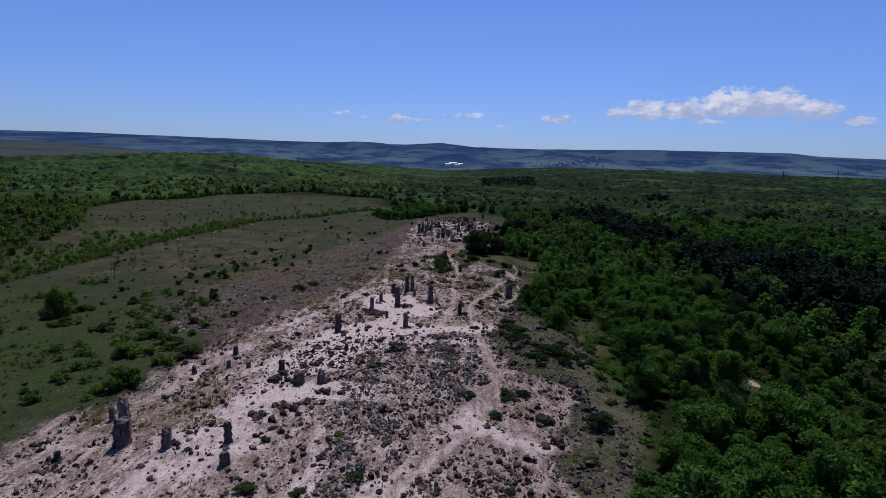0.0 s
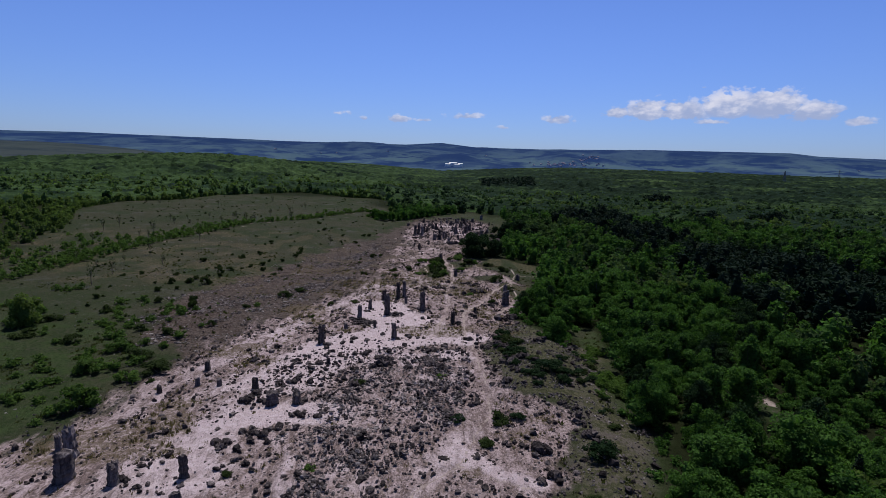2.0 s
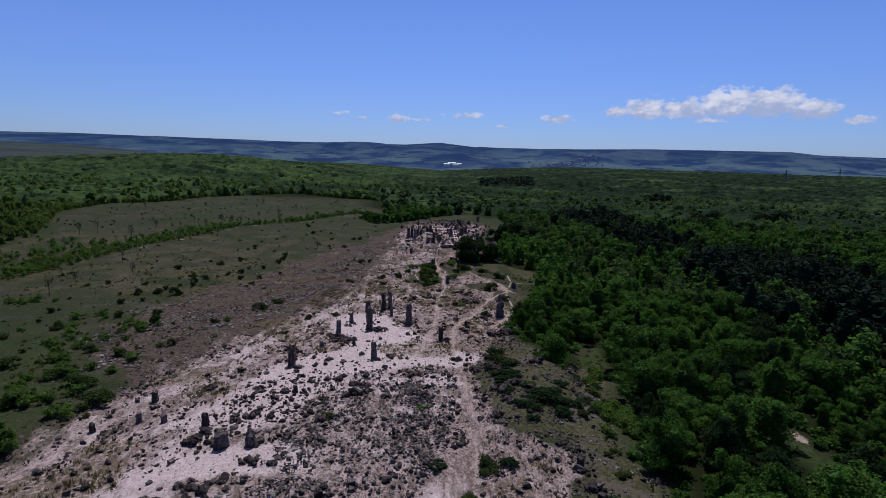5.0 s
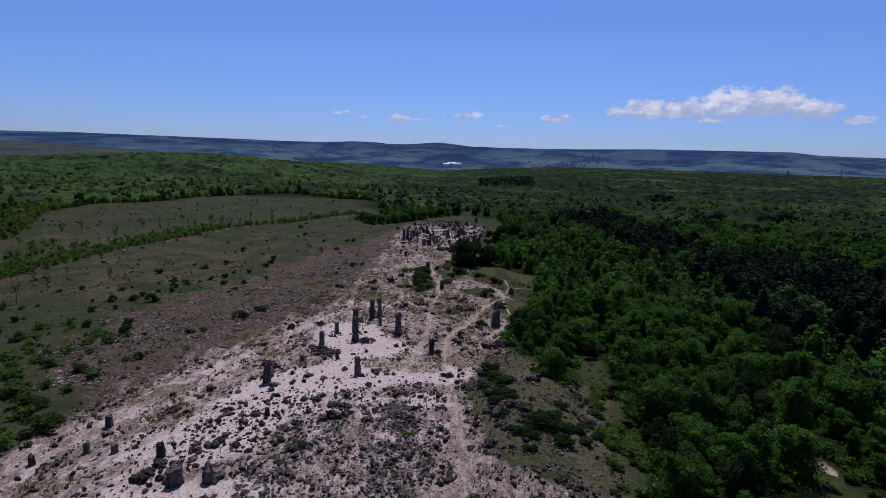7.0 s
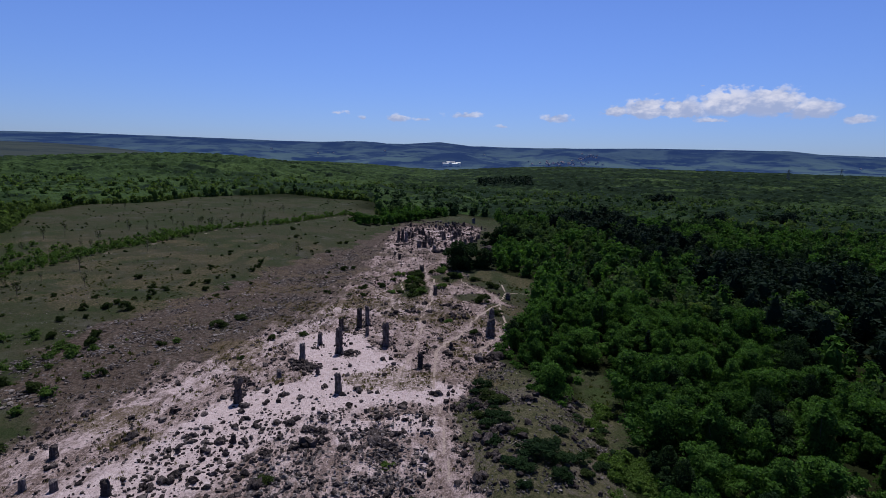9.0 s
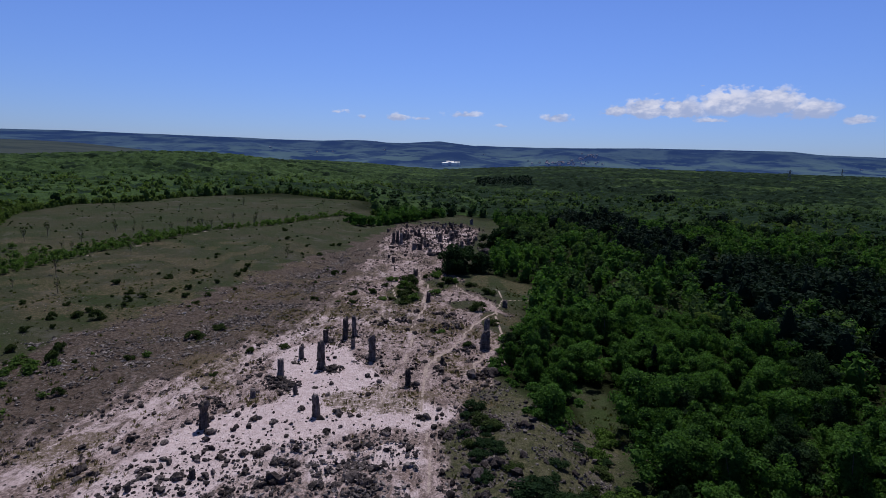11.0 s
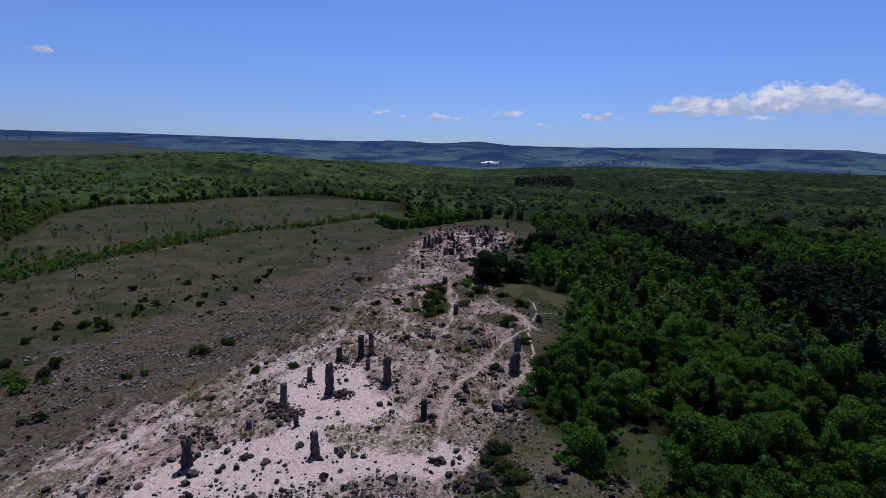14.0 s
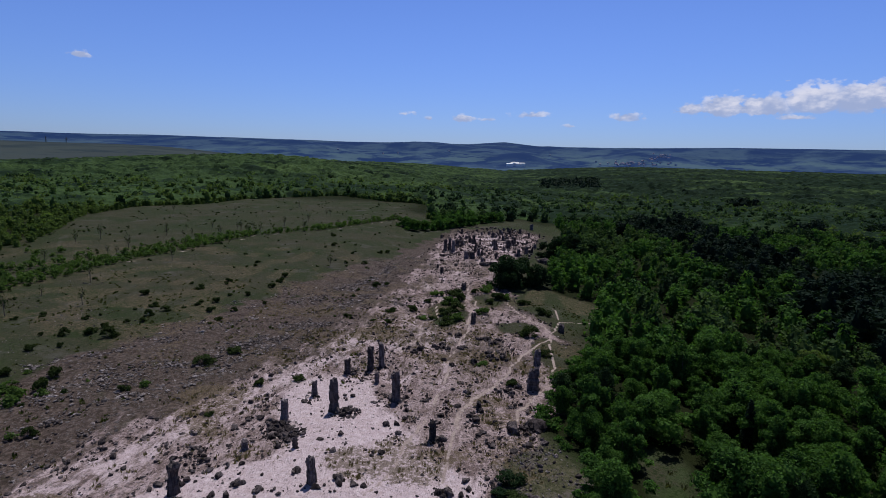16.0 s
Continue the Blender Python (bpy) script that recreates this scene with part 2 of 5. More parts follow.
def leaf_matter(name, deep, fresh, spread=0.6, through=0.35):
    m, t, b = matter(name, 0.65)
    b.inputs["Specular IOR Level"].default_value = 0.015
    isl = nd(t, "ShaderNodeNewGeometry").outputs["Random Per Island"]
    one = nd(t, "ShaderNodeObjectInfo").outputs["Random"]
    patch = fbm(t, 0.09, 3, coords(t))
    f = calc(t, "ADD", calc(t, "MULTIPLY", isl, spread), calc(t, "ADD", calc(t, "MULTIPLY", one, 0.35), calc(t, "MULTIPLY", calc(t, "SUBTRACT", patch, 0.5), 0.9)), clamp=True)
    col = mix(t, f, deep, fresh)
    t.links.new(col, b.inputs["Base Color"])
    tr = nd(t, "ShaderNodeBsdfTranslucent")
    put(t, tr.inputs["Color"], mix(t, 1.0, col, (1.08, 1.25, 0.65), "MULTIPLY"))
    ms = nd(t, "ShaderNodeMixShader")
    ms.inputs[0].default_value = through
    t.links.new(b.outputs[0], ms.inputs[1])
    t.links.new(tr.outputs[0], ms.inputs[2])
    t.links.new(ms.outputs[0], t.nodes["Material Output"].inputs["Surface"])
    return m


def canopy_matter():
    """Closed woodland canopy far off: pale, mid and dark trees in drifts."""
    m, t, b = matter("woodland canopy", 0.9)
    c = coords(t)
    drift, clump, leafy = fbm(t, 0.009, 4, c, 0.6), fbm(t, 0.03, 4, stretch(t, c, 1.0, 0.6, 1.0)), fbm(t, 0.35, 4, c, 0.7)
    tone = attr(t, "tone")
    drift = calc(t, "ADD", drift, calc(t, "MULTIPLY", calc(t, "SUBTRACT", attr(t, "fresh"), 0.6), 0.16))
    col = mix(t, span(t, drift, 0.42, 0.58), (0.008, 0.019, 0.009), (0.034, 0.061, 0.021))
    band = fbm(t, 0.016, 5, stretch(t, c, 0.45, 1.0, 1.0), 0.65)
    col = mix(t, calc(t, "MULTIPLY", span(t, band, 0.54, 0.66), 0.75), col, (0.056, 0.092, 0.029))
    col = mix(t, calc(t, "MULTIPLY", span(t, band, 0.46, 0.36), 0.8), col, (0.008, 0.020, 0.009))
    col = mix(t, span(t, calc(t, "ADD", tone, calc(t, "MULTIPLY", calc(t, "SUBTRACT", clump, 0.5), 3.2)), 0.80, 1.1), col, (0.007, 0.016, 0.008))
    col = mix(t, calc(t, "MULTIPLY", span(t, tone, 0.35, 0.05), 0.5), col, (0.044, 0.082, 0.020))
    # finer leafy noise darkens the green in small spots
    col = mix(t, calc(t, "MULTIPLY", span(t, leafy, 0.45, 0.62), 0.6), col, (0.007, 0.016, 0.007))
    t.links.new(col, b.inputs["Base Color"])
    bump(t, b, leafy, 0.6, 1.0)
    return m


def plain_matter(name, a, c2, scale=3.0, rough=0.85, metal=0.0):
    m, t, b = matter(name, rough)
    b.inputs["Metallic"].default_value = metal
    n = fbm(t, scale, 4, coords(t))
    t.links.new(mix(t, span(t, n, 0.35, 0.65), a, c2), b.inputs["Base Color"])
    bump(t, b, n, 0.3, 0.02)
    return m


def hill_matter(name, wood, field, leas, haze, glow):
    """Far backdrop of hills: woods and field strips, with distance haze painted in as blue emission."""
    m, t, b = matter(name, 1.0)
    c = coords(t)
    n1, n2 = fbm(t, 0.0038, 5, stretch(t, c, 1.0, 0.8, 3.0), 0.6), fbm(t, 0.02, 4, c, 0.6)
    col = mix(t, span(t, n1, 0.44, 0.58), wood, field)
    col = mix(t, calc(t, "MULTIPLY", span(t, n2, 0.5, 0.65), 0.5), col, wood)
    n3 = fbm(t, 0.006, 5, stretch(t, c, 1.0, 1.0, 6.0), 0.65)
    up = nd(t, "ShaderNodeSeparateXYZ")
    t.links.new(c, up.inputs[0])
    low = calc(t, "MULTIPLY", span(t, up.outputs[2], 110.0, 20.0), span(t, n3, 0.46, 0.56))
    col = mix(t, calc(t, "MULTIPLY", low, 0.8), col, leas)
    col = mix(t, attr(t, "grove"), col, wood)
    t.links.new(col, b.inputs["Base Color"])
    # blue emission over the whole slope stands in for distance haze
    put(t, b.inputs["Emission Color"], haze)
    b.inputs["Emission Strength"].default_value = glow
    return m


M_GROUND = ground_matter()
M_PILLAR = rock_matter("weathered limestone", (0.034, 0.029, 0.031), (0.118, 0.101, 0.103), (0.24, 0.212, 0.212))
M_ROCK = rock_matter("grey field stone", (0.016, 0.013, 0.014), (0.086, 0.072, 0.072), (0.22, 0.19, 0.188))
M_HEAP = rock_matter("broken limestone", (0.030, 0.026, 0.027), (0.150, 0.130, 0.132), (0.29, 0.258, 0.26))
M_SCREE = rock_matter("pale scree", (0.052, 0.045, 0.045), (0.140, 0.123, 0.122), (0.28, 0.252, 0.25))
M_LEAF = leaf_matter("broadleaf foliage", (0.010, 0.030, 0.008), (0.069, 0.144, 0.031), spread=0.78, through=0.4)
M_LEAF_DARK = leaf_matter("dark foliage", (0.007, 0.018, 0.008), (0.025, 0.047, 0.018), through=0.25)
M_LEAF_LIGHT = leaf_matter("young spring foliage", (0.036, 0.062, 0.018), (0.104, 0.148, 0.042), spread=0.7, through=0.5)
M_BUSH = leaf_matter("meadow bush foliage", (0.030, 0.058, 0.016), (0.092, 0.152, 0.036), through=0.42)
M_LEAF_FAR = leaf_matter("far broadleaf foliage", (0.016, 0.035, 0.014), (0.082, 0.132, 0.044), spread=0.78, through=0.40)
M_PINE = leaf_matter("pine needles", (0.003, 0.009, 0.006), (0.014, 0.026, 0.016), spread=0.8, through=0.12)
M_SHRUB = leaf_matter("shrub foliage", (0.014, 0.025, 0.008), (0.048, 0.068, 0.022), through=0.28)
M_DRY = leaf_matter("dry grass blades", (0.09, 0.07, 0.04), (0.20, 0.16, 0.10), through=0.3)
M_GRASS = leaf_matter("meadow grass blades", (0.036, 0.044, 0.015), (0.085, 0.09, 0.034), through=0.3)
M_CANOPY = canopy_matter()
M_BARK = plain_matter("grey bark", (0.06, 0.048, 0.04), (0.13, 0.11, 0.09), 9.0)
M_STEEL = plain_matter("galvanised steel", (0.13, 0.14, 0.16), (0.2, 0.21, 0.23), 1.0, 0.6, 0.4)
M_WHITE = plain_matter("white plaster", (0.72, 0.71, 0.69), (0.82, 0.81, 0.79), 0.2)
# village tiles and walls: blue-grey distance haze mixed into the base colours
M_TILE = plain_matter("hazed roof tiles", (0.16, 0.15, 0.19), (0.23, 0.19, 0.22), 0.4)
M_HOUSE = plain_matter("hazed far house walls", (0.30, 0.31, 0.38), (0.5, 0.51, 0.56), 0.05)
# both backdrops carry their haze as a faint blue glow
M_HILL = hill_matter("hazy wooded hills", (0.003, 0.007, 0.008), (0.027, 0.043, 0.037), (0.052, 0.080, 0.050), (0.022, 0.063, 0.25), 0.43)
M_FIELD = hill_matter("hazy distant fields", (0.016, 0.022, 0.018), (0.032, 0.040, 0.030), (0.034, 0.040, 0.030), (0.04, 0.08, 0.19), 0.13)


# ---- shapes ----
def vnoise(x, y, seed=0):
    """Smooth value noise on the unit lattice, 0 to 1."""
    x, y = np.asarray(x, float), np.asarray(y, float)
    xi, yi = np.floor(x).astype(np.int64), np.floor(y).astype(np.int64)
    fx, fy = x - xi, y - yi
    fx, fy = fx * fx * (3 - 2 * fx), fy * fy * (3 - 2 * fy)

    def h(a, b):
        v = np.sin(a * 127.1 + b * 311.7 + seed * 74.7) * 43758.5453
        return v - np.floor(v)

    return (h(xi, yi) * (1 - fx) + h(xi + 1, yi) * fx) * (1 - fy) + (h(xi, yi + 1) * (1 - fx) + h(xi + 1, yi + 1) * fx) * fy


def sm(a, b, x):
    t = np.clip((np.asarray(x, float) - a) / (b - a), 0, 1)
    return t * t * (3 - 2 * t)


def land(x, y):
    """Height of the broad ground."""
    x, y = np.asarray(x, float), np.asarray(y, float)
    ridge = -0.025 * (np.clip(y, 20, 200) - 100) - 0.008 * (np.clip(y, 200, 330) - 200)
    left = 0.2 + 0.006 * np.clip(-x - 60, 0, 400)
    w = 1 - sm(-55, -25, x)
    z = ridge * (1 - w) + left * w - 1.3 * sm(20, 32, x)
    z += 1.6 * np.exp(-((x - 15) / 6.5) ** 2 - ((y - 82) / 11) ** 2) + 1.5 * np.exp(-((x - 19.5) / 4.6) ** 2 - ((y - 97) / 12) ** 2)
    z += 21 * np.exp(-((x + 330) / np.where(x > -330, 205, 280)) ** 2 - ((y - 780) / np.where(y < 780, 205, 300)) ** 2)
    z += 12 * sm(450, 1500, y) * sm(-150, 500, x)
    z -= 15 * sm(560, 1150, y) * np.exp(-((x + 30) / 190) ** 2)
    z += 0.7 * (vnoise(x / 38, y / 38, 3) - 0.5) * sm(30, 90, np.abs(x)) + 6 * (vnoise(x / 240, y / 240, 5) - 0.5) * sm(250, 700, y)
    return z


EDGE_A = ((52, -46), (64, -42.8), (70, -40.6), (92, -41), (100, -51), (115, -58), (128, -56), (149, -54), (171, -46), (215, -39), (253, -29), (308, -21), (350, -16))
EDGE_B = ((40, -46), (50, -44.5), (57, -43.6), (65, -42.4), (70, -40), (77, -39.6), (86, -37.6), (92, -35.8), (100, -34.8), (108, -32), (119, -28.6), (129, -26), (141, -23.2), (153, -20.6), (175, -18.6), (200, -17), (241, -14.4), (283, -14), (350, -14))
EDGE_W = ((40, -31), (50, -29.5), (60, -28), (68, -26.6), (77, -26), (87, -23.2), (96, -22.8), (105, -21.4), (122, -18), (130, -15.6), (146, -14))  # where the bare white sand begins
EDGE_C = ((46, 12), (55, 16), (64, 19), (70, 21), (75, 19.5), (78.5, 12.5), (82, 10.6), (92, 10.8), (103, 12.0), (112, 14.8), (117, 18.2), (128, 18.8), (141, 20.8), (166, 24), (197, 15), (224, 10), (285, 23), (360, 33))
EDGE_D = ((30, 14), (46, 20), (56, 24.5), (64, 28), (70, 29), (74, 26.5), (81, 27.6), (86, 26.8), (90, 28), (101, 34), (107, 24), (120, 17.5), (132, 20), (150, 25), (166, 27), (190, 36), (201, 30), (209, 22), (271, 30), (360, 42))


def edge(curve, y):
    ys, xs = zip(*curve)
    return np.interp(y, ys, xs)


def near_line(x, y, pts):
    """Distance to a polyline."""
    best = np.full(np.shape(x), 1e9)
    for (ax, ay), (bx, by) in zip(pts, pts[1:]):
        vx, vy = bx - ax, by - ay
        k = np.clip(((x - ax) * vx + (y - ay) * vy) / (vx * vx + vy * vy), 0, 1)
        best = np.minimum(best, np.hypot(x - ax - k * vx, y - ay - k * vy))
    return best


def in_poly(x, y, pts):
    inside = np.zeros(np.shape(x), bool)
    for (ax, ay), (bx, by) in zip(pts, pts[1:] + pts[:1]):
        hit = (ay > y) != (by > y)
        inside ^= hit & (x < (bx - ax) * (y - ay) / (by - ay + 1e-12) + ax)
    return inside


PATHS_MAIN = [  # footpath centre lines and half widths
    (0.55, [(-4.2, 46.0), (-0.6, 51.9), (3.8, 59.2), (6.4, 66.5), (8.5, 71.9), (8.4, 80.3), (7.9, 91.2), (7.2, 100.5), (6.8, 116.5), (6.9, 122.8), (8.6, 128.3), (11.0, 133.9), (13.7, 142.3), (16.9, 151.3), (19.6, 156.3), (21.5, 160.6), (21.2, 168.3), (18.0, 172.9), (15.1, 180.9), (12.9, 187.3), (12.6, 194.8), (11.4, 198.7)]),
    (0.42, [(21.5, 160.6), (21.1, 149.7), (21.0, 142.7), (19.7, 135.6), (17.6, 130.8), (14.7, 125.3), (13.3, 119.3)]),
    (0.42, [(21.5, 160.6), (24.6, 174.0), (27.3, 176.2), (31.9, 178.3), (35, 179)]),
    (0.35, [(24.6, 174.0), (24.5, 184.7), (23.6, 187.4)]),
    (0.45, [(4.0, 155.0), (4.6, 162.4), (4.7, 171.9), (4.3, 179.5), (2.4, 183.5), (2.4, 188.4), (3.2, 191.6), (2.5, 196.5), (2.0, 206.4), (0.0, 215.3), (-2.9, 228.0), (-8.6, 242.1), (-14.0, 252.6)]),
    (0.42, [(4.3, 179.5), (5.4, 183.2), (5.3, 188.6), (3.7, 191.9), (2.5, 196.5)]),
]
PATHS_SIDE = [
    (0.4, [(-6.5, 146.0), (-4.1, 154.6), (-4.6, 161.3), (-5.2, 165.5), (-2.6, 170.5), (-3.4, 176.5), (-4.0, 188.3)]),
    (0.45, [(-1.0, 102.0), (0.9, 108.6), (1.5, 113.8), (2.6, 119.9), (3.0, 128.1), (3.6, 135.6), (3.3, 144.4), (4.0, 155.0)]),
    (0.6, [(3.8, 59.2), (8.2, 56.1), (11.2, 55.0)]),
    (0.4, [(8.6, 79.1), (12.0, 77.0), (15.7, 77.0), (22.8, 78.2)]),
]
PATHS_FAINT = [
    (0.55, [(-42.5, 47.4), (-40.1, 56.5), (-36.8, 69.5), (-34.5, 85.0), (-31.0, 98.0), (-26.5, 111.8), (-22.1, 128.0), (-19.5, 146.5), (-17.2, 175.8)]),
    (0.4, [(-12.1, 125.2), (-14.9, 144.5), (-17.0, 160.8), (-19.0, 181.8), (-18.0, 209.8), (-15.2, 235.0), (-11.5, 267.5)]),
    (0.3, [(-30.5, 110.3), (-29.2, 119.2), (-28.9, 131.4), (-27.6, 147.2), (-26.4, 165.0), (-24.1, 184.8)]),
    (0.3, [(3.3, 144.4), (-1.5, 150.0), (-4.1, 154.6)]),
    (0.3, [(-14.9, 144.5), (-10.0, 150.0), (-6.5, 146.0)]),
    (0.3, [(13.7, 142.3), (9.0, 150.0), (8.0, 160.0), (10.5, 172.0), (15.1, 180.9)]),
    (0.3, [(4.6, 162.4), (9.0, 166.0), (15.0, 166.0), (21.2, 168.3)]),
    (0.3, [(-3.7, 188.3), (-6.0, 200.0), (-5.0, 214.0), (-2.9, 228.0)]),
    (0.3, [(2.0, 206.4), (6.0, 220.0), (5.0, 238.0), (8.0, 252.0)]),
    (0.85, [(49.6, 84.5), (49.0, 81.0), (48.5, 77.5), (48.8, 74.5), (50.0, 69.0), (52.0, 64.0)]),
    (0.8, [(-102.0, 175.2), (-100.5, 199.7), (-95.3, 226.4), (-88.0, 262.4), (-66.4, 290.7), (-42.5, 352.3)]),
]
PATHS = PATHS_MAIN + PATHS_SIDE + PATHS_FAINT
CORE = [(-29.0, 50.0), (-25.0, 58.0), (-27.0, 76.0), (-21.0, 82.0), (-18.0, 92.0), (-12.5, 101.0), (-6.4, 104.5), (-5.0, 112.0), (-10.0, 121.0), (-13.0, 126.0)]
TURF = [(23.0, 188.0, 10.0, 9.0), (20.5, 152.0, 3.0, 9.0), (7.5, 190.0, 4.5, 8.0), (15.0, 166.0, 5.0, 5.0), (-0.5, 176.0, 4.5, 14.0), (16.0, 370.0, 30.0, 22.0)]  # place, half widths
CORE_ARM = [(-6.4, 104.3), (0.4, 106.5), (6.7, 104.0)]
DRY = [(-30.0, 66.0, 4.0), (-36.5, 61.0, 4.5), (-25.5, 60.0, 2.4), (-33.0, 72.5, 2.8), (-29.0, 83.0, 1.6), (9.0, 74.0, 3.0), (12.0, 66.0, 4.0), (15.0, 70.0, 4.0), (-15.9, 108.4, 3.2), (-4.0, 109.0, 3.0), (12.0, 111.0, 3.8), (3.5, 109.0, 2.6), (-25.3, 120.3, 5.0), (-33.8, 93.6, 3.4), (0.4, 144.2, 5.5), (-13.3, 158.0, 5.0), (16.8, 140.9, 4.0),
       (-27.0, 88.0, 3.0), (10.5, 128.0, 4.0), (9.0, 147.0, 4.5), (-22.0, 112.0, 3.5), (6.0, 57.0, 3.0), (8.8, 111.5, 3.2), (15.2, 108.5, 3.6), (14.0, 114.5, 3.2), (0.2, 110.5, 3.0), (12.5, 122.0, 3.0)]
CLEARED = [(48.6, 81.0), (48.0, 77.5), (45.5, 74.0), (43.0, 70.5)]
RUBBLE = [(-12.4, 80.8), (-11.3, 95.2), (-5.4, 97.0), (1.9, 97.5), (7.0, 96.3), (6.4, 85.2), (4.6, 68.0), (-1.5, 60.0), (-6.5, 50.0), (-9.0, 43.0), (-12.0, 44.0), (-12.4, 57.0), (-15.6, 66.0), (-14.0, 74.0)]


def rubble(x, y):
    n = 4.5 * (vnoise(x / 4.5, y / 4.5, 91) - 0.5) + 3.0 * (vnoise(x / 1.8, y / 1.8, 92) - 0.5)
    return in_poly(x + n, y + 1.3 * n, RUBBLE)


PINES = [  # clumps of dark pines in the wood
    [(72, 352), (78, 298), (104, 306), (120, 350), (112, 398), (88, 410)],
    [(86, 286), (80, 228), (104, 230), (122, 262), (112, 304), (98, 298)],
    [(94, 216), (80, 172), (76, 150), (78, 128), (86, 112), (102, 102), (150, 92), (165, 140), (146, 190), (121, 226), (104, 232)],
    [(168, 380), (184, 372), (192, 396), (176, 400)],
    [(222, 392), (240, 386), (250, 412), (230, 416)],
]


def piny(x, y):
    n = vnoise(x / 17, y / 22, 101) - 0.5 + 0.6 * (vnoise(x / 7, y / 9, 102) - 0.5)
    return sum(in_poly(x + 17 * n, y + 30 * n, p).astype(int) for p in PINES) > 0


def far_cluster(x, y):
    return np.exp(-((x - 8) / 17) ** 2 - ((y - 290) / 45) ** 2)


GLADE = [(30.8, 117.0), (30.6, 108.0), (29.4, 98.0), (28.2, 88.0), (27.4, 78.0)]


def left_front(y):
    return np.interp(y, (60, 130, 180, 220, 250, 300, 345, 375, 420, 445, 478, 520), (-118, -122, -134, -150, -168, -196, -200, -178, -170, -146, -118, -60))


def zones(x, y):
    """Ground cover weights, 0 to 1."""
    a, b, c, d, e = (edge(k, y) for k in (EDGE_A, EDGE_B, EDGE_C, EDGE_D, EDGE_W))
    n = (vnoise(x / 11, y / 11, 10) - 0.5) * 6 + (vnoise(x / 5, y / 5, 11) - 0.5) * 5 + (vnoise(x / 1.7, y / 1.7, 12) - 0.5) * 1.5
    rill = (vnoise(x / 1.6 + y / 18, y / 9, 13) - 0.5) * 3 + (vnoise(x / 0.8 + y / 9, y / 4, 14) - 0.5) * 1.6
    end = 1 - sm(300, 352, y + n)
    z = {}
    z["gravel"] = sm(-3, 3, x - a + n) * (1 - sm(-2, 2, x - c + n)) * (1 - sm(330, 360, y)) * np.where((y < 85) & (x < -5), sm(70, 90, y + n), 1)
    inside = sm(-8, 4.5, x - b + 0.45 * n + 1.5 * rill) * (1 - sm(-2.5, 2.5, x - c + n)) * end
    z["sand"] = inside * (1 - 0.55 * sm(122, 145, y) * (1 - sm(240, 265, y)) * sm(0.3, 0.6, vnoise(x / 4, y / 5, 98)))
    core = (1 - sm(3.5, 10.5, near_line(x, y, CORE) + n * 0.45)) * (0.66 + 0.34 * sm(72, 90, y + n))
    core = core * (0.45 + 0.55 * sm(-7.5, 3.5, x - e + 0.5 * n + 0.9 * rill))
    core = np.maximum(core, 0.95 * (1 - sm(2, 6.5, near_line(x, y, [(-24, 66), (-20, 69), (-13, 70)]) + n * 0.5)))
    core = np.maximum(core, 0.92 * (1 - sm(1.6, 7.5, near_line(x, y, CORE_ARM) + n * 0.6 + 0.6 * rill)))
    core = np.maximum(core, (0.40 + 0.14 * sm(75, 95, y)) * (1 - sm(1.5, 8, near_line(x, y, [(-41, 45), (-37.5, 66), (-35, 84), (-30, 103), (-25, 117), (-20, 134), (-16, 152)]) + 0.4 * n + 0.5 * rill)))
    core = np.maximum(core, 0.50 * (1 - sm(0.8, 4.4, near_line(x, y, [(-6, 46), (-1, 52), (4, 60), (6.4, 67)]) + n * 0.5)))
    core = np.maximum(core, 0.20 * (1 - sm(0.8, 4, near_line(x, y, [(6.4, 67), (7, 78), (7.6, 95)]) + n * 0.5)))
    core = np.maximum(core, 0.70 * (1 - sm(1.0, 3.6, near_line(x, y, [(4.5, 61), (9.5, 56.5), (12, 55.5)]) + n * 0.4)))
    core = np.maximum(core, 0.62 * (1 - sm(0.6, 3.0, near_line(x, y, [(-12.6, 42), (-12.4, 50), (-12.8, 57), (-15.5, 64)]) + n * 0.4)))
    rub = rubble(x, y) * 0.15
    far = far_cluster(x, y) * sm(0.35, 0.6, vnoise(x / 6, y / 6, 21))
    strip = (0.30 + 0.14 * sm(96, 130, y)) * sm(0.36, 0.62, 0.5 * vnoise(x / 7, y / 7, 22) + 0.5 * vnoise(x / 1.3 + y / 15, y / 5, 24)) * (1 - sm(-2, 3, x - 0.35 * b - 0.65 * c))
    z["white"] = np.clip(np.maximum(np.maximum(core - rub, far * 0.8), np.maximum(strip, rubble(x, y) * (0.05 + 0.36 * sm(76, 94, y) + 0.35 * sm(0.3, 0.7, vnoise(x / 3, y / 3, 23))))), 0, 1) * inside
    dry = np.zeros(np.shape(x))
    for px, py, r in DRY:
        dry = np.maximum(dry, 1 - sm(0.4 * r, 1.2 * r, np.hypot((x - px) * 0.8, y - py) + n * 0.75))
    z["dry"] = np.clip(0.85 * dry + 0.32 * (1 - sm(0, 6, np.abs(x - 0.4 * e - 0.6 * b) + n)) * sm(92, 108, y), 0, 1) * (1 - sm(200, 260, y))
    path = np.zeros(np.shape(x))
    wob = 2.4 * (vnoise(x / 6, y / 6, 96) - 0.5) + 1.0 * (vnoise(x / 2, y / 2, 97) - 0.5)
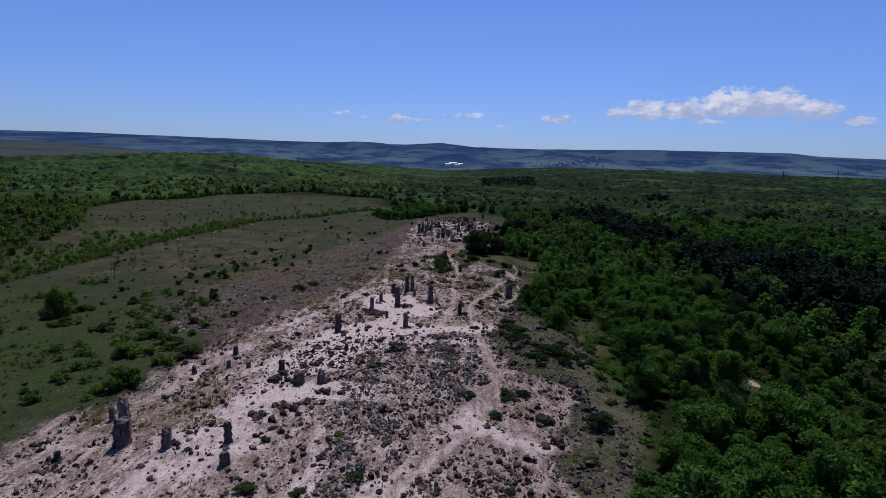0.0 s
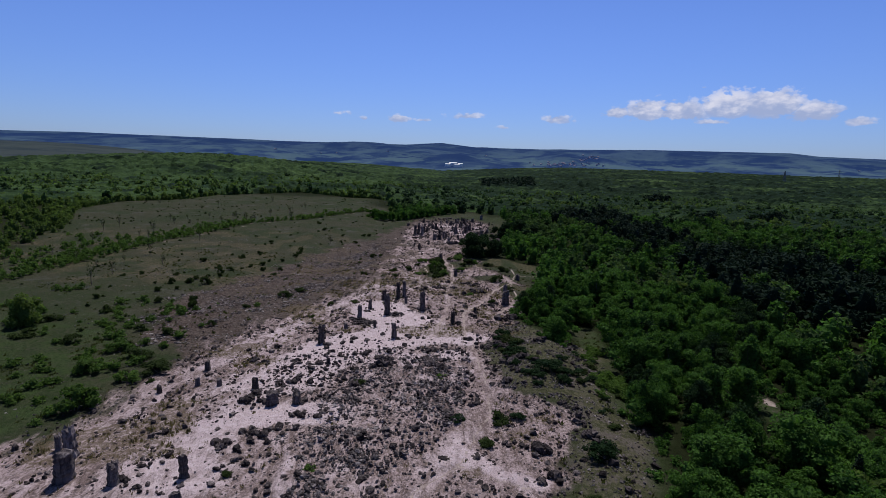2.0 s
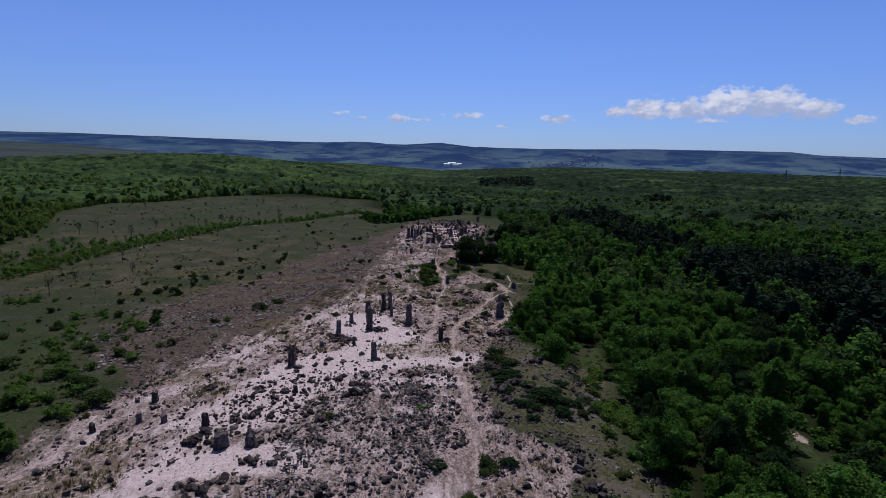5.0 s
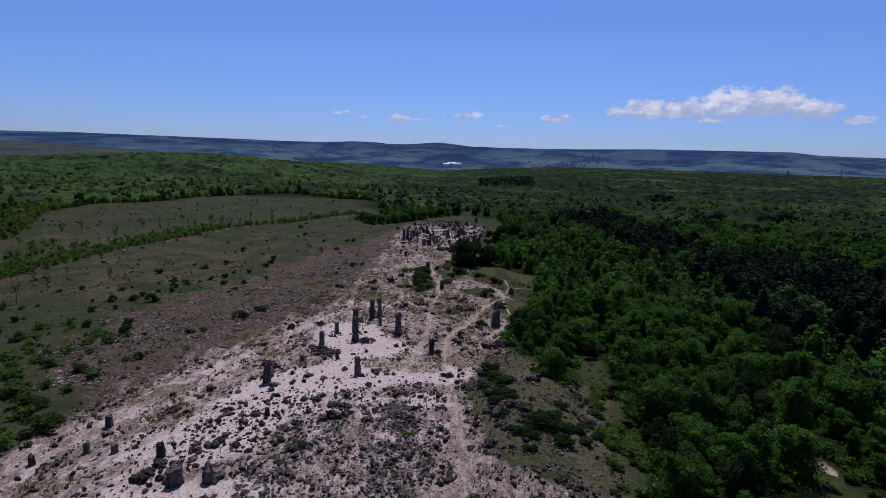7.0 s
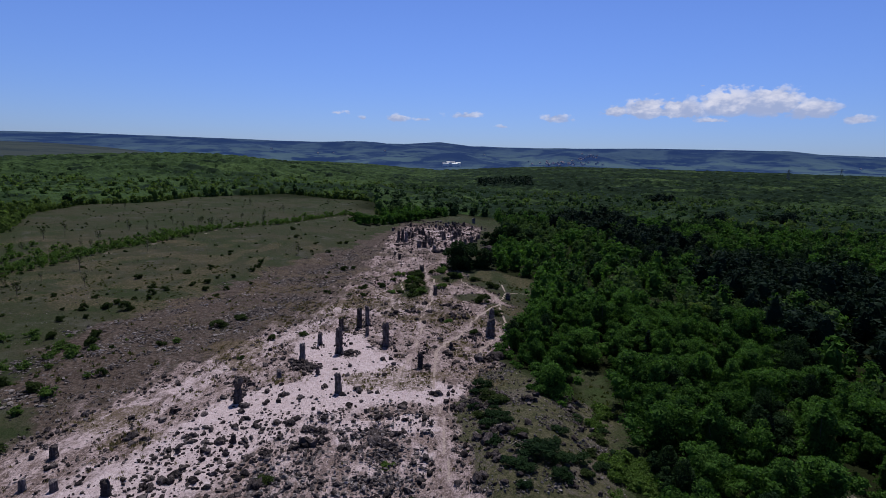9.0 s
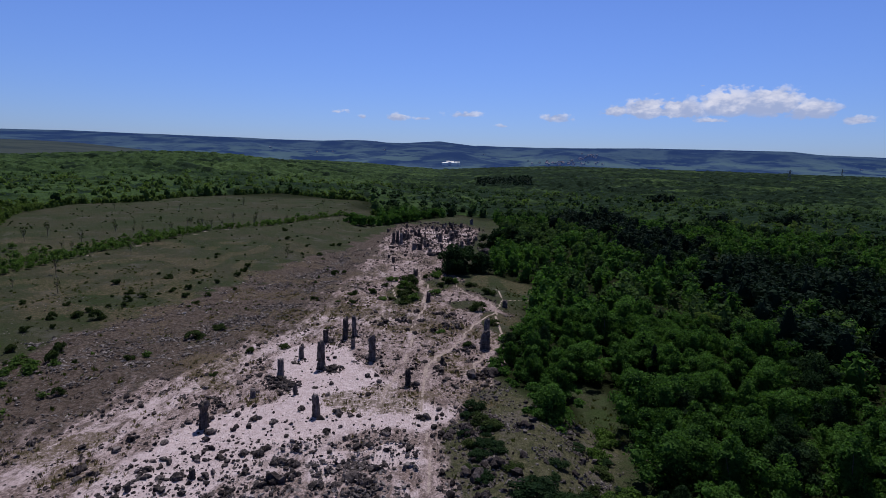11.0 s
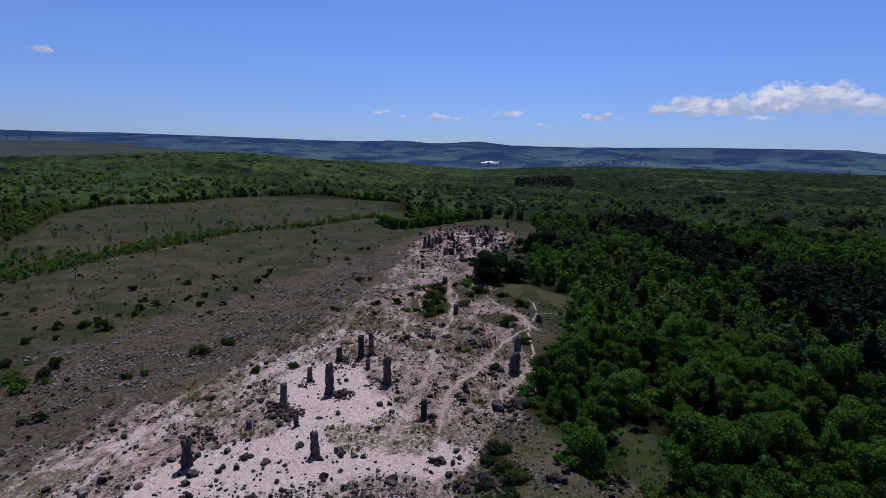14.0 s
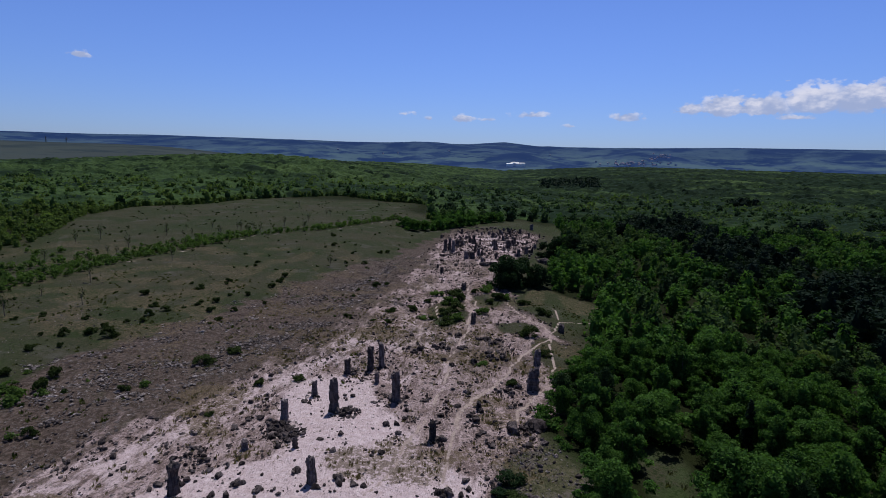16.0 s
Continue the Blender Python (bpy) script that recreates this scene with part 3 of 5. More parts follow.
    for k, (half, pts) in enumerate(PATHS):
        path = np.maximum(path, (0.30 if k in (9, 10, 12) else 0.36 if 10 < k < 19 else 0.9 if k == 19 else 0.55 if k in (8, 20) else 0.62 + 0.24 * sm(98, 122, y)) * (1 - sm(half * 0.2, half * 0.95, near_line(x + wob * (1 if k > 10 else 0.4), y - wob * (1 if k > 10 else 0.4), pts) * (1.0 if k in (8, 19, 20) else 1.22))))
    z["path"] = path
    turf = np.zeros(np.shape(x))
    for px, py, rx, ry in TURF:
        turf = np.maximum(turf, 1 - sm(0.7, 1.25, np.hypot((x - px) / rx, (y - py) / ry) + n * 0.05))
    for key in ("sand", "white", "gravel"):
        z[key] = z[key] * (1 - 0.85 * turf)
    heath = sm(0.42, 0.62, vnoise(x / 5, y / 7, 27)) * sm(126, 142, y) * (1 - sm(235, 260, y))
    z["dry"] = np.maximum(z["dry"], 0.62 * heath)
    z["bank"] = sm(-2, 2, x - c + 0.6 * n) * (1 - sm(-2.5, 1.5, x - d + 0.5 * n)) * (1 - sm(122, 136, y))
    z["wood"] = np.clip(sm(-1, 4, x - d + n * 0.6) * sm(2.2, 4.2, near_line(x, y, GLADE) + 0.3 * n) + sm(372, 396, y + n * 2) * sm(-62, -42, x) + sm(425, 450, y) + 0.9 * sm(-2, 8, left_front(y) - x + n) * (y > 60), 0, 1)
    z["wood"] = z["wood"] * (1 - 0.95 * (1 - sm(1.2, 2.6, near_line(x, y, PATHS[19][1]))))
    z["lush"] = np.clip(0.12 * turf + sm(0, 9, a - x + n) * (1 - sm(90, 135, y + 3 * n)) + 0.75 * sm(2, 9, x - c + n) * (1 - 0.8 * z["bank"]) * (1 - 0.85 * sm(122, 138, y)), 0, 1)
    return z


def raw_mesh(name, verts, faces, smooth=False):
    """A mesh from an array of places and an array of faces that all have as many corners."""
    verts, faces = np.asarray(verts, np.float32), np.asarray(faces, np.int32)
    me = bpy.data.meshes.new(name)
    k = faces.shape[1]
    me.vertices.add(len(verts))
    me.vertices.foreach_set("co", verts.ravel())
    me.loops.add(faces.size)
    me.loops.foreach_set("vertex_index", faces.ravel())
    me.polygons.add(len(faces))
    me.polygons.foreach_set("loop_start", np.arange(0, faces.size, k, dtype=np.int32))
    me.polygons.foreach_set("use_smooth", np.full(len(faces), smooth))
    me.update(calc_edges=True)
    return me


def joined(pieces):
    """Arrays of places and faces of many pieces as one."""
    vs, fs, n = [], [], 0
    for v, f in pieces:
        vs.append(v)
        fs.append(f + n)
        n += len(v)
    return np.concatenate(vs), np.concatenate(fs)


def ico(level):
    bm = bmesh.new()
    bmesh.ops.create_icosphere(bm, subdivisions=level, radius=1.0)
    v = np.array([p.co[:] for p in bm.verts])
    f = np.array([[p.index for p in q.verts] for q in bm.faces])
    bm.free()
    return v, f


ICO1, ICO2 = ico(1), ico(2)


def whole(name, me, material, label, category, group="", kind="", at=None):
    me.materials.append(material)
    ob = new(name, me)
    if at is not None:
        ob.matrix_world = at
    return tagged(ob, label, category, group, kind)


def part(name, me, material, parent, label=""):
    if not me.materials:
        me.materials.append(material)
    ob = new(name, me)
    ob.parent = parent
    return tagged(ob, label)


# ---- ground ----
def lines(lo, hi, step, far_lo, far_hi, grow=1.09):
    mid = list(np.arange(lo, hi + 1e-6, step))
    s = step
    while mid[0] > far_lo:
        s *= grow
        mid.insert(0, mid[0] - s)
    s = step
    while mid[-1] < far_hi:
        s *= grow
        mid.append(mid[-1] + s)
    return np.array(mid)


def build_ground():
    xs, ys = lines(-58, 36, 0.5, -4400, 4400), lines(42, 215, 0.52, -900, 4500, 1.065)
    gx, gy = np.meshgrid(xs, ys)
    x, y = gx.ravel(), gy.ravel()
    zn = zones(x, y)
    rough = np.maximum(zn["sand"], zn["gravel"])
    z = land(x, y) + rough * (0.30 * (vnoise(x / 2.3, y / 2.3, 31) - 0.5) + 0.24 * (vnoise(x / 0.9, y / 0.9, 32) - 0.5) + 0.26 * (vnoise(x / 1.6 + y / 18, y / 7, 13) - 0.5)) * (1 - 0.65 * zn["white"])
    z -= 0.10 * zn["path"]
    z += rubble(x, y) * 0.35 * vnoise(x / 4, y / 4, 33)
    nx, ny = len(xs), len(ys)
    i = np.arange(nx * ny).reshape(ny, nx)
    f = np.stack([i[:-1, :-1], i[:-1, 1:], i[1:, 1:], i[1:, :-1]], -1).reshape(-1, 4)
    me = raw_mesh("ground", np.stack([x, y, z], 1), f, True)
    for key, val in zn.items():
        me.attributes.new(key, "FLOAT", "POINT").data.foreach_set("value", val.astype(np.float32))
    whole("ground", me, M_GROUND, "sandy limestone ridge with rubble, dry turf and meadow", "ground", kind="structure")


build_ground()


def stand(x, y):
    return float(land(x, y))


# ---- far backdrop ----
SKYLINE = ((-62, 1.2), (-38.5, 1.30), (-33.6, 1.43), (-27.2, 1.40), (-20.4, 1.39), (-16.3, 1.33), (-8.6, 1.39), (-4.0, 1.42), (-0.5, 1.70), (2.9, 1.35), (9.2, 1.29), (19.9, 1.50), (24.4, 1.49), (31.5, 1.44), (33.6, 1.19), (38.0, 1.06), (62, 1.1))


def knoll(az, r):
    """A dark wooded knoll before the far hills."""
    return np.exp(-((az - 1.2) / 2.6) ** 2 - ((r - 2680) / 170) ** 2)


def hill(az, r):
    top = 33 + 4250 * np.tan(np.radians(edge(SKYLINE, az)))
    k = np.clip((r - 2100) / 2150, 0, 1.3)
    z = -12 + (top + 12) * np.where(k < 1, k * k * (3 - 2 * k) * 0.55 + k * 0.45, 1 - (k - 1) * 2)
    x, y = r * np.sin(np.radians(az)), r * np.cos(np.radians(az))
    z = z + (62 * (vnoise(az / 6.5 + r / 1600, r / 430, 41) - 0.5) + 20 * (vnoise(az / 2.4, r / 180, 42) - 0.5) + 8 * (vnoise(x / 90, y / 90, 45) - 0.5)) * np.clip(4.5 * k * (1 - k), 0, 1)
    return z + 50 * knoll(az, r)


def build_hills():
    a, r = np.meshgrid(np.linspace(-62, 62, 331), np.concatenate([np.linspace(2050, 4300, 84), [4450, 4700]]))
    z = hill(a, r)
    x, y = r * np.sin(np.radians(a)), r * np.cos(np.radians(a))
    n = a.shape
    i = np.arange(a.size).reshape(n)
    f = np.stack([i[:-1, :-1], i[:-1, 1:], i[1:, 1:], i[1:, :-1]], -1).reshape(-1, 4)
    me = raw_mesh("backdrop", np.stack([x, y, z], -1).reshape(-1, 3), f, True)
    me.attributes.new("grove", "FLOAT", "POINT").data.foreach_set("value", np.clip(1.6 * knoll(a, r), 0, 1).ravel().astype(np.float32))
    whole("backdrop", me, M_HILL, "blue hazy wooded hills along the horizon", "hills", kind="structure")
    a, r = np.meshgrid(np.linspace(-62, -12, 90), np.linspace(1150, 2500, 40))
    up = 1 - sm(-37, -14, a)
    z = -6 + up * (14 + 46 * sm(1150, 2350, r)) + 4 * (vnoise(a / 4, r / 200, 44) - 0.5) - 30 * sm(2350, 2500, r)
    x, y = r * np.sin(np.radians(a)), r * np.cos(np.radians(a))
    n = a.shape
    i = np.arange(a.size).reshape(n)
    f = np.stack([i[:-1, :-1], i[:-1, 1:], i[1:, 1:], i[1:, :-1]], -1).reshape(-1, 4)
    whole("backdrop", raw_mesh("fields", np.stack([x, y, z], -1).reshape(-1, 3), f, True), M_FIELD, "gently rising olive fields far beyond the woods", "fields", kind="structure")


build_hills()


# ---- stone ----
def pillar_mesh(h, r, rng, head=0.0, lean=(0.0, 0.0)):
    """A natural limestone column: uneven sides, a swollen foot and a broken crown."""
    seg, rings = 16, 15
    ang = np.linspace(0, 2 * np.pi, seg, endpoint=False)
    flute = 1 + 0.16 * np.sin(ang * rng.integers(2, 4) + rng.uniform(0, 6)) + 0.05 * np.sin(ang * 5 + rng.uniform(0, 6)) + rng.uniform(-0.05, 0.05, seg)
    crown = rng.uniform(-0.16, 0.08, seg) * min(h, 2.5)
    tilt = rng.uniform(-0.28, 0.28, 2) * r
    crown = crown + tilt[0] * np.cos(ang) + tilt[1] * np.sin(ang)
    vs = []
    sway = rng.uniform(-0.07, 0.07, 2) * r
    for k in range(rings):
        t = k / (rings - 1)
        swell = 1.12 - 0.20 * t + 0.34 * np.exp(-t * 8) + head * np.exp(-((t - 0.9) / 0.10) ** 2) - head * 0.35 * np.exp(-((t - 0.72) / 0.12) ** 2)
        ring = r * swell * flute * (1 + rng.uniform(-0.09, 0.09) + rng.uniform(-0.085, 0.085, seg))
        if k in (5, 9) and rng.random() < 0.6:
            ring *= 0.90
        z = -0.45 + t * (h + 0.45) + crown * t ** 6
        off = sway * math.sin(t * 3.1) * 2 + np.array(lean) * t * h
        vs.append(np.stack([ring * np.cos(ang) + off[0], ring * np.sin(ang) + off[1], np.broadcast_to(z, ang.shape)], 1))
    top = vs[-1].mean(0) + np.array([0, 0, rng.uniform(-0.05, 0.12) * r])
    inner = vs[-1] * 0.55 + top * 0.45 + np.array([0, 0, 0.10 * r])
    vs += [inner, top[None]]
    v = np.concatenate(vs)
    f = []
    for k in range(rings):
        for j in range(seg):
            a, b = k * seg + j, k * seg + (j + 1) % seg
            f += [(a, b, b + seg), (a, b + seg, a + seg)]
    last = len(v) - 1
    f += [(rings * seg + j, rings * seg + (j + 1) % seg, last) for j in range(seg)]
    return raw_mesh("stone_pillar", v, np.array(f), False)


# x, y, height, half width
PILLARS_MID = [(-19.6, 99.2, 3.9, 0.56), (-6.8, 103.1, 3.4, 0.50), (-10.0, 120.2, 5.4, 0.60), (-2.5, 125.0, 5.1, 0.62), (4.2, 114.4, 3.0, 0.47), (-8.9, 135.6, 4.9, 0.64), (-7.6, 138.2, 4.8, 0.50), (-6.6, 130.7, 2.2, 0.38), (-12.2, 134.0, 2.9, 0.54), (-14.2, 124.5, 2.8, 0.44), (-15.4, 116.4, 3.3, 0.48), (-16.8, 108.7, 1.4, 0.40), (-11.3, 109.8, 1.7, 0.33), (16.9, 132.8, 4.0, 0.92), (18.1, 144.3, 3.1, 0.58), (9.3, 123.6, 1.6, 0.38), (5.7, 167.4, 2.9, 0.54), (24.2, 165.8, 2.1, 0.70)]
PILLARS_NEAR = [(-34.5, 53.8, 3.7, 1.0), (-36.6, 58.1, 4.3, 0.62), (-39.2, 59.9, 2.1, 0.38), (-29.2, 53.1, 2.7, 0.56), (-23.2, 54.7, 2.9, 0.46), (-21.7, 49.8, 1.7, 0.58), (-39.5, 50.8, 1.2, 0.37), (-32.1, 77.9, 1.5, 0.39), (-29.1, 77.7, 1.5, 0.39), (-33.2, 83.8, 1.8, 0.47), (-23.9, 77.4, 1.9, 0.45), (-20.0, 72.5, 2.2, 0.83), (-16.9, 72.8, 2.1, 0.61), (-15.9, 88.1, 1.3, 0.32), (-21.0, 85.6, 1.1, 0.34), (-36.3, 75.4, 1.3, 0.35), (19.4, 69.8, 1.2, 0.43)]
PILLARS_FAR = [(-12.1, 267.3, 5.5, 0.72), (-10.5, 269.5, 6.2, 0.82), (-8.8, 266.4, 5.3, 0.81), (-8.5, 280.6, 3.4, 0.76), (-17.8, 302.9, 1.9, 0.63), (-2.7, 296.2, 3.4, 0.81), (1.8, 260.0, 3.5, 0.69), (7.5, 275.8, 4.7, 0.83), (12.8, 280.4, 4.3, 0.94), (-2.2, 251.2, 3.4, 0.92), (-0.1, 250.8, 3.1, 0.91), (16.5, 261.4, 3.5, 0.78), (19.8, 268.8, 3.4, 0.80), (23.9, 285.8, 2.4, 0.77), (3.4, 322.2, 2.3, 0.67), (25.0, 351.0, 3.7, 1.0), (-3.9, 292.2, 2.5, 0.70), (10.3, 303.9, 2.6, 0.62), (18.5, 331.5, 2.9, 0.80)]


def build_pillars():
    rng = np.random.default_rng(4)
    for rows, where in ((PILLARS_MID, "standing on pale trodden sand"), (PILLARS_NEAR, "among rubble on the sandy slope"), (PILLARS_FAR, "in the crowded stone field near the woods")):
        for n, (x, y, h, r) in enumerate(rows):
            head = 0.42 if (x, y) == (-19.6, 99.2) else (0.16 if h > 3.2 and n % 3 == 0 and y > 90 else 0.0)
            h, r = h * 0.84, r * 0.86
            me = pillar_mesh(h, r, rng, head, rng.uniform(-0.05, 0.05, 2))
            size = "tall dark grey limestone column" if h > 2.6 else "short broken grey limestone column"
            whole("stone_pillar", me, M_PILLAR, f"{size} {where}", "stone pillar", "natural stone pillars", at=pose(x, y + 0.5, stand(x, y + 0.5) - 0.1))
    stubs = 0
    while stubs < 64:
        x, y = rng.normal(6, 12), rng.normal(294, 28)
        if not (edge(EDGE_B, y) + 3 < x < edge(EDGE_C, y) + 4) or y > 350:
            continue
        h = rng.uniform(0.8, 2.6)
        me = pillar_mesh(h, rng.uniform(0.3, 0.62), rng, 0.0, rng.uniform(-0.06, 0.06, 2))
        whole("stone_pillar", me, M_PILLAR, "weathered grey limestone stump in the crowded stone field", "stone pillar", "natural stone pillars", at=pose(x, y, stand(x, y) - 0.1))
        stubs += 1


build_pillars()


def block(seed, points, flat, wild):
    """An angular stone: the hull of scattered points on a squashed ball."""
    rng = np.random.default_rng(seed)
    p = rng.normal(size=(points, 3))
    p /= np.linalg.norm(p, axis=1, keepdims=True)
    p *= rng.uniform(1 - wild, 1.1, (points, 1)) * np.array([1.0, rng.uniform(0.6, 0.95), flat * rng.uniform(0.75, 1.2)])
    bm = bmesh.new()
    for q in p:
        bm.verts.new(q)
    out = bmesh.ops.convex_hull(bm, input=bm.verts)
    bmesh.ops.delete(bm, geom=list({g for g in out["geom_interior"] + out["geom_unused"] if isinstance(g, bmesh.types.BMVert)}), context="VERTS")
    bmesh.ops.triangulate(bm, faces=bm.faces[:])
    bm.verts.index_update()
    v = np.array([w.co[:] for w in bm.verts])
    f = np.array([[w.index for w in face.verts] for face in bm.faces])
    bm.free()
    return v, f


ROCKS_FINE = []
for n in range(8):
    some = [block(50 + n, 40, 0.75, 0.35)]
    for k in range(4):
        v, f = block(500 + 10 * n + k, 16, 0.8, 0.3)
        a = 1.6 * k + n
        some.append((v * (0.42 + 0.06 * k) + np.array([0.72 * math.cos(a), 0.6 * math.sin(a), -0.12 + 0.16 * (k % 3)]), f))
    ROCKS_FINE.append(joined(some))
ROCKS_MID = [block(60 + n, 15, 0.72, 0.25) for n in range(14)]
ROCKS_LOW = [block(80 + n, 10, (0.50, 0.66, 0.85)[n % 3], 0.25) for n in range(18)]
ROCKS_SLAB = [block(110 + n, 11, 0.42, 0.3) for n in range(12)]


def spin(v, a, s, at):
    c, d = math.cos(a), math.sin(a)
    return (v @ np.array([[c, d, 0], [-d, c, 0], [0, 0, 1]])) * s + at


# heaps of boulders: place, radius, count
HEAPS_FAR = [(14.5, 91.0, 1.5, 7), (16.5, 83.0, 1.4, 6), (12.8, 99.0, 1.2, 5), (-13.6, 113.5, 2.4, 16), (-8.0, 120.3, 1.7, 9), (-15.6, 115.6, 1.2, 4), (9.2, 124.2, 1.0, 4), (4.9, 115.0, 1.2, 5), (-18.6, 98.6, 1.2, 4), (15.4, 133.6, 1.2, 4), (-3.2, 126.0, 0.9, 3), (-11.4, 134.6, 0.9, 3)]
HEAPS_MID = [(1.5, 150.0, 2.4, 8), (9.0, 156.0, 3.0, 10), (-4.0, 148.0, 2.6, 8), (11.0, 146.0, 2.4, 7), (3.0, 158.0, 2.0, 6), (-20.2, 73.4, 1.9, 9), (-16.9, 74.0, 1.5, 6), (-12.4, 71.4, 2.0, 10), (-19.4, 64.2, 1.9, 9), (-16.8, 66.0, 1.9, 9), (-23.4, 76.0, 0.9, 3), (-27.0, 89.0, 1.4, 5), (-19.9, 80.6, 1.6, 5), (-17.3, 88.6, 0.9, 3)]
HEAPS_NEAR = [(-7.1, 92.0, 1.9, 8), (-11.1, 93.2, 0.9, 3), (-20.6, 78.6, 1.1, 4), (-21.8, 61.6, 1.4, 5), (-15.4, 69.8, 1.2, 5), (-0.1, 91.0, 1.8, 8), (5.2, 81.2, 1.0, 3), (2.5, 99.4, 1.1, 4), (9.5, 99.2, 1.6, 6), (7.0, 104.0, 0.9, 3),
         (13.4, 63.2, 1.5, 6), (19.4, 69.0, 0.8, 3), (19.7, 66.2, 1.1, 5), (15.2, 90.2, 1.2, 6), (13.4, 84.0, 1.2, 5), (17.9, 73.6, 1.0, 4), (14.0, 120.0, 1.3, 5), (12.0, 101.0, 1.4, 6), (11.6, 80.5, 1.2, 5)]


def build_boulders():
    """Single boulders that stand out from the rubble."""
    rng = np.random.default_rng(8)
    meshes = []
    for n, (v, f) in enumerate(ROCKS_FINE):
        me = raw_mesh("boulder", v, f, False)
        me.materials.append(M_ROCK)
        meshes.append(me)
    spots = [(-7.5, 88.3, 1.1), (-6.0, 89.4, 0.8), (-8.6, 87.2, 0.7), (0.2, 88.8, 1.2), (1.8, 88.0, 0.9), (-1.2, 87.6, 0.7), (-10.5, 79.6, 0.9), (13.0, 88.1, 1.1), (11.8, 89.2, 0.8), (-4.2, 104.6, 0.75), (13.9, 118.7, 1.1), (17.2, 120.0, 1.3), (16.2, 120.8, 0.9), (4.3, 76.7, 0.8), (19.0, 99.1, 0.8), (-11.6, 101.3, 0.62), (-9.2, 105.4, 0.6), (-14.1, 102.1, 0.7), (13.1, 62.4, 0.85), (14.2, 62.3, 0.6), (14.0, 57.0, 0.85), (12.4, 56.0, 0.65), (12.6, 61.4, 0.5), (26.1, 252.5, 2.2), (27.8, 250.0, 1.6), (4.9, 239.3, 1.7), (7.0, 240.5, 1.2), (-23.4, 74.4, 0.7)]
    for x, y, r, n in HEAPS_FAR + HEAPS_MID + HEAPS_NEAR:
        for _ in range(n):
            a, q = rng.uniform(0, 6.28), r * rng.random() ** 0.8
            spots.append((x + q * math.cos(a), y + 0.8 * q * math.sin(a), rng.uniform(0.30, 0.68) * (1.35 - 0.5 * q / r)))
    for _ in range(60):
        t = rng.random()
        if t < 0.35:
            x, y = rng.uniform(-14, 7), rng.uniform(60, 97)
        elif t < 0.6:
            x, y = rng.uniform(-30, -10), rng.uniform(52, 90)
        elif t < 0.8:
            x, y = rng.uniform(-6, 14), rng.uniform(126, 168)
        else:
            x, y = rng.normal(8, 12), rng.normal(275, 25)
        spots.append((x, y, rng.uniform(0.35, 0.75) * (1.3 if y > 200 else 1)))
    for n, (x, y, s) in enumerate(spots):
        ob = new("boulder", meshes[n % len(meshes)])
        ob.matrix_world = pose(x, y, stand(x, y) + s * 0.22, 0, 0, float(rng.uniform(0, 360))) @ Matrix.Diagonal((s, s, s * rng.uniform(0.8, 1.25), 1))
        big = "large dark grey limestone boulder" if s > 1 else "rough grey limestone boulder"
        tagged(ob, f"{big} lying on {'the grassy bank' if x > 9 and y < 130 else 'bare pale ground'}", "boulder", "loose boulders")


build_boulders()


def scatter(count, box, weight, rng):
    """Places in a box of the plan, kept by a weight from 0 to 1."""
    x0, x1, y0, y1 = box
    x, y = rng.uniform(x0, x1, count), rng.uniform(y0, y1, count)
    keep = rng.random(count) < weight(x, y)
    return x[keep], y[keep]


def rock_field(name, places, size, shapes, material, label, rng, sink=0.25):
    x, y = places
    z = land(x, y) + in_poly(x, y, RUBBLE) * 0.5 * vnoise(x / 4, y / 4, 33)
    pieces = []
    for i in range(len(x)):
        s = size[0] * (size[1] / size[0]) ** (rng.random() ** 2.2)
        v, f = shapes[rng.integers(len(shapes))]
        pieces.append((spin(v, rng.uniform(0, 6.28), s, np.array([x[i], y[i], z[i] + s * (0.55 - sink) * 0.6])), f))
    v, f = joined(pieces)
    whole(name, raw_mesh(name, v, f, False), material, label, "stones", kind="stuff")


def off_path(x, y):
    d = np.full(np.shape(x), 9.0)
    for half, pts in PATHS:
        d = np.minimum(d, near_line(x, y, pts) - half)
    return sm(0.0, 0.6, d)


def stone_weight(x, y):
    zn = zones(x, y)
    clump = sm(0.45, 0.8, vnoise(x / 2.2, y / 2.2, 51)) * 0.45 + 0.16
    clump = np.where(rubble(x, y), 0.10 + 0.5 * sm(0.52, 0.85, vnoise(x / 2.6, y / 2.6, 52)), clump)
    row = in_poly(x, y, [(-23.5, 73.3), (-23.4, 90.7), (-18.0, 96.8), (-11.7, 97.2), (-8.9, 85.1), (-11.5, 76.0)]) * 0.5
    clump = np.maximum(clump * (1 - 0.75 * zn["white"]), row)
    for px, py, r in ((-13.6, 112.8, 2.8), (-15.6, 115.0, 1.8), (-8.2, 119.8, 2.2), (-0.1, 114.1, 1.6), (5.6, 114.4, 1.2), (-14.2, 123.6, 1.4), (15.0, 119.5, 2.0)):
        clump = np.maximum(clump, 1.0 * (np.hypot(x - px, y - py) < r))
    clump = np.maximum(clump, 0.55 * np.exp(-((x - 7.5) / 4.0) ** 2 - ((y - 98) / 8) ** 2))
    return clump * zn["sand"] * off_path(x, y) * (1 - 0.55 * zn["dry"])


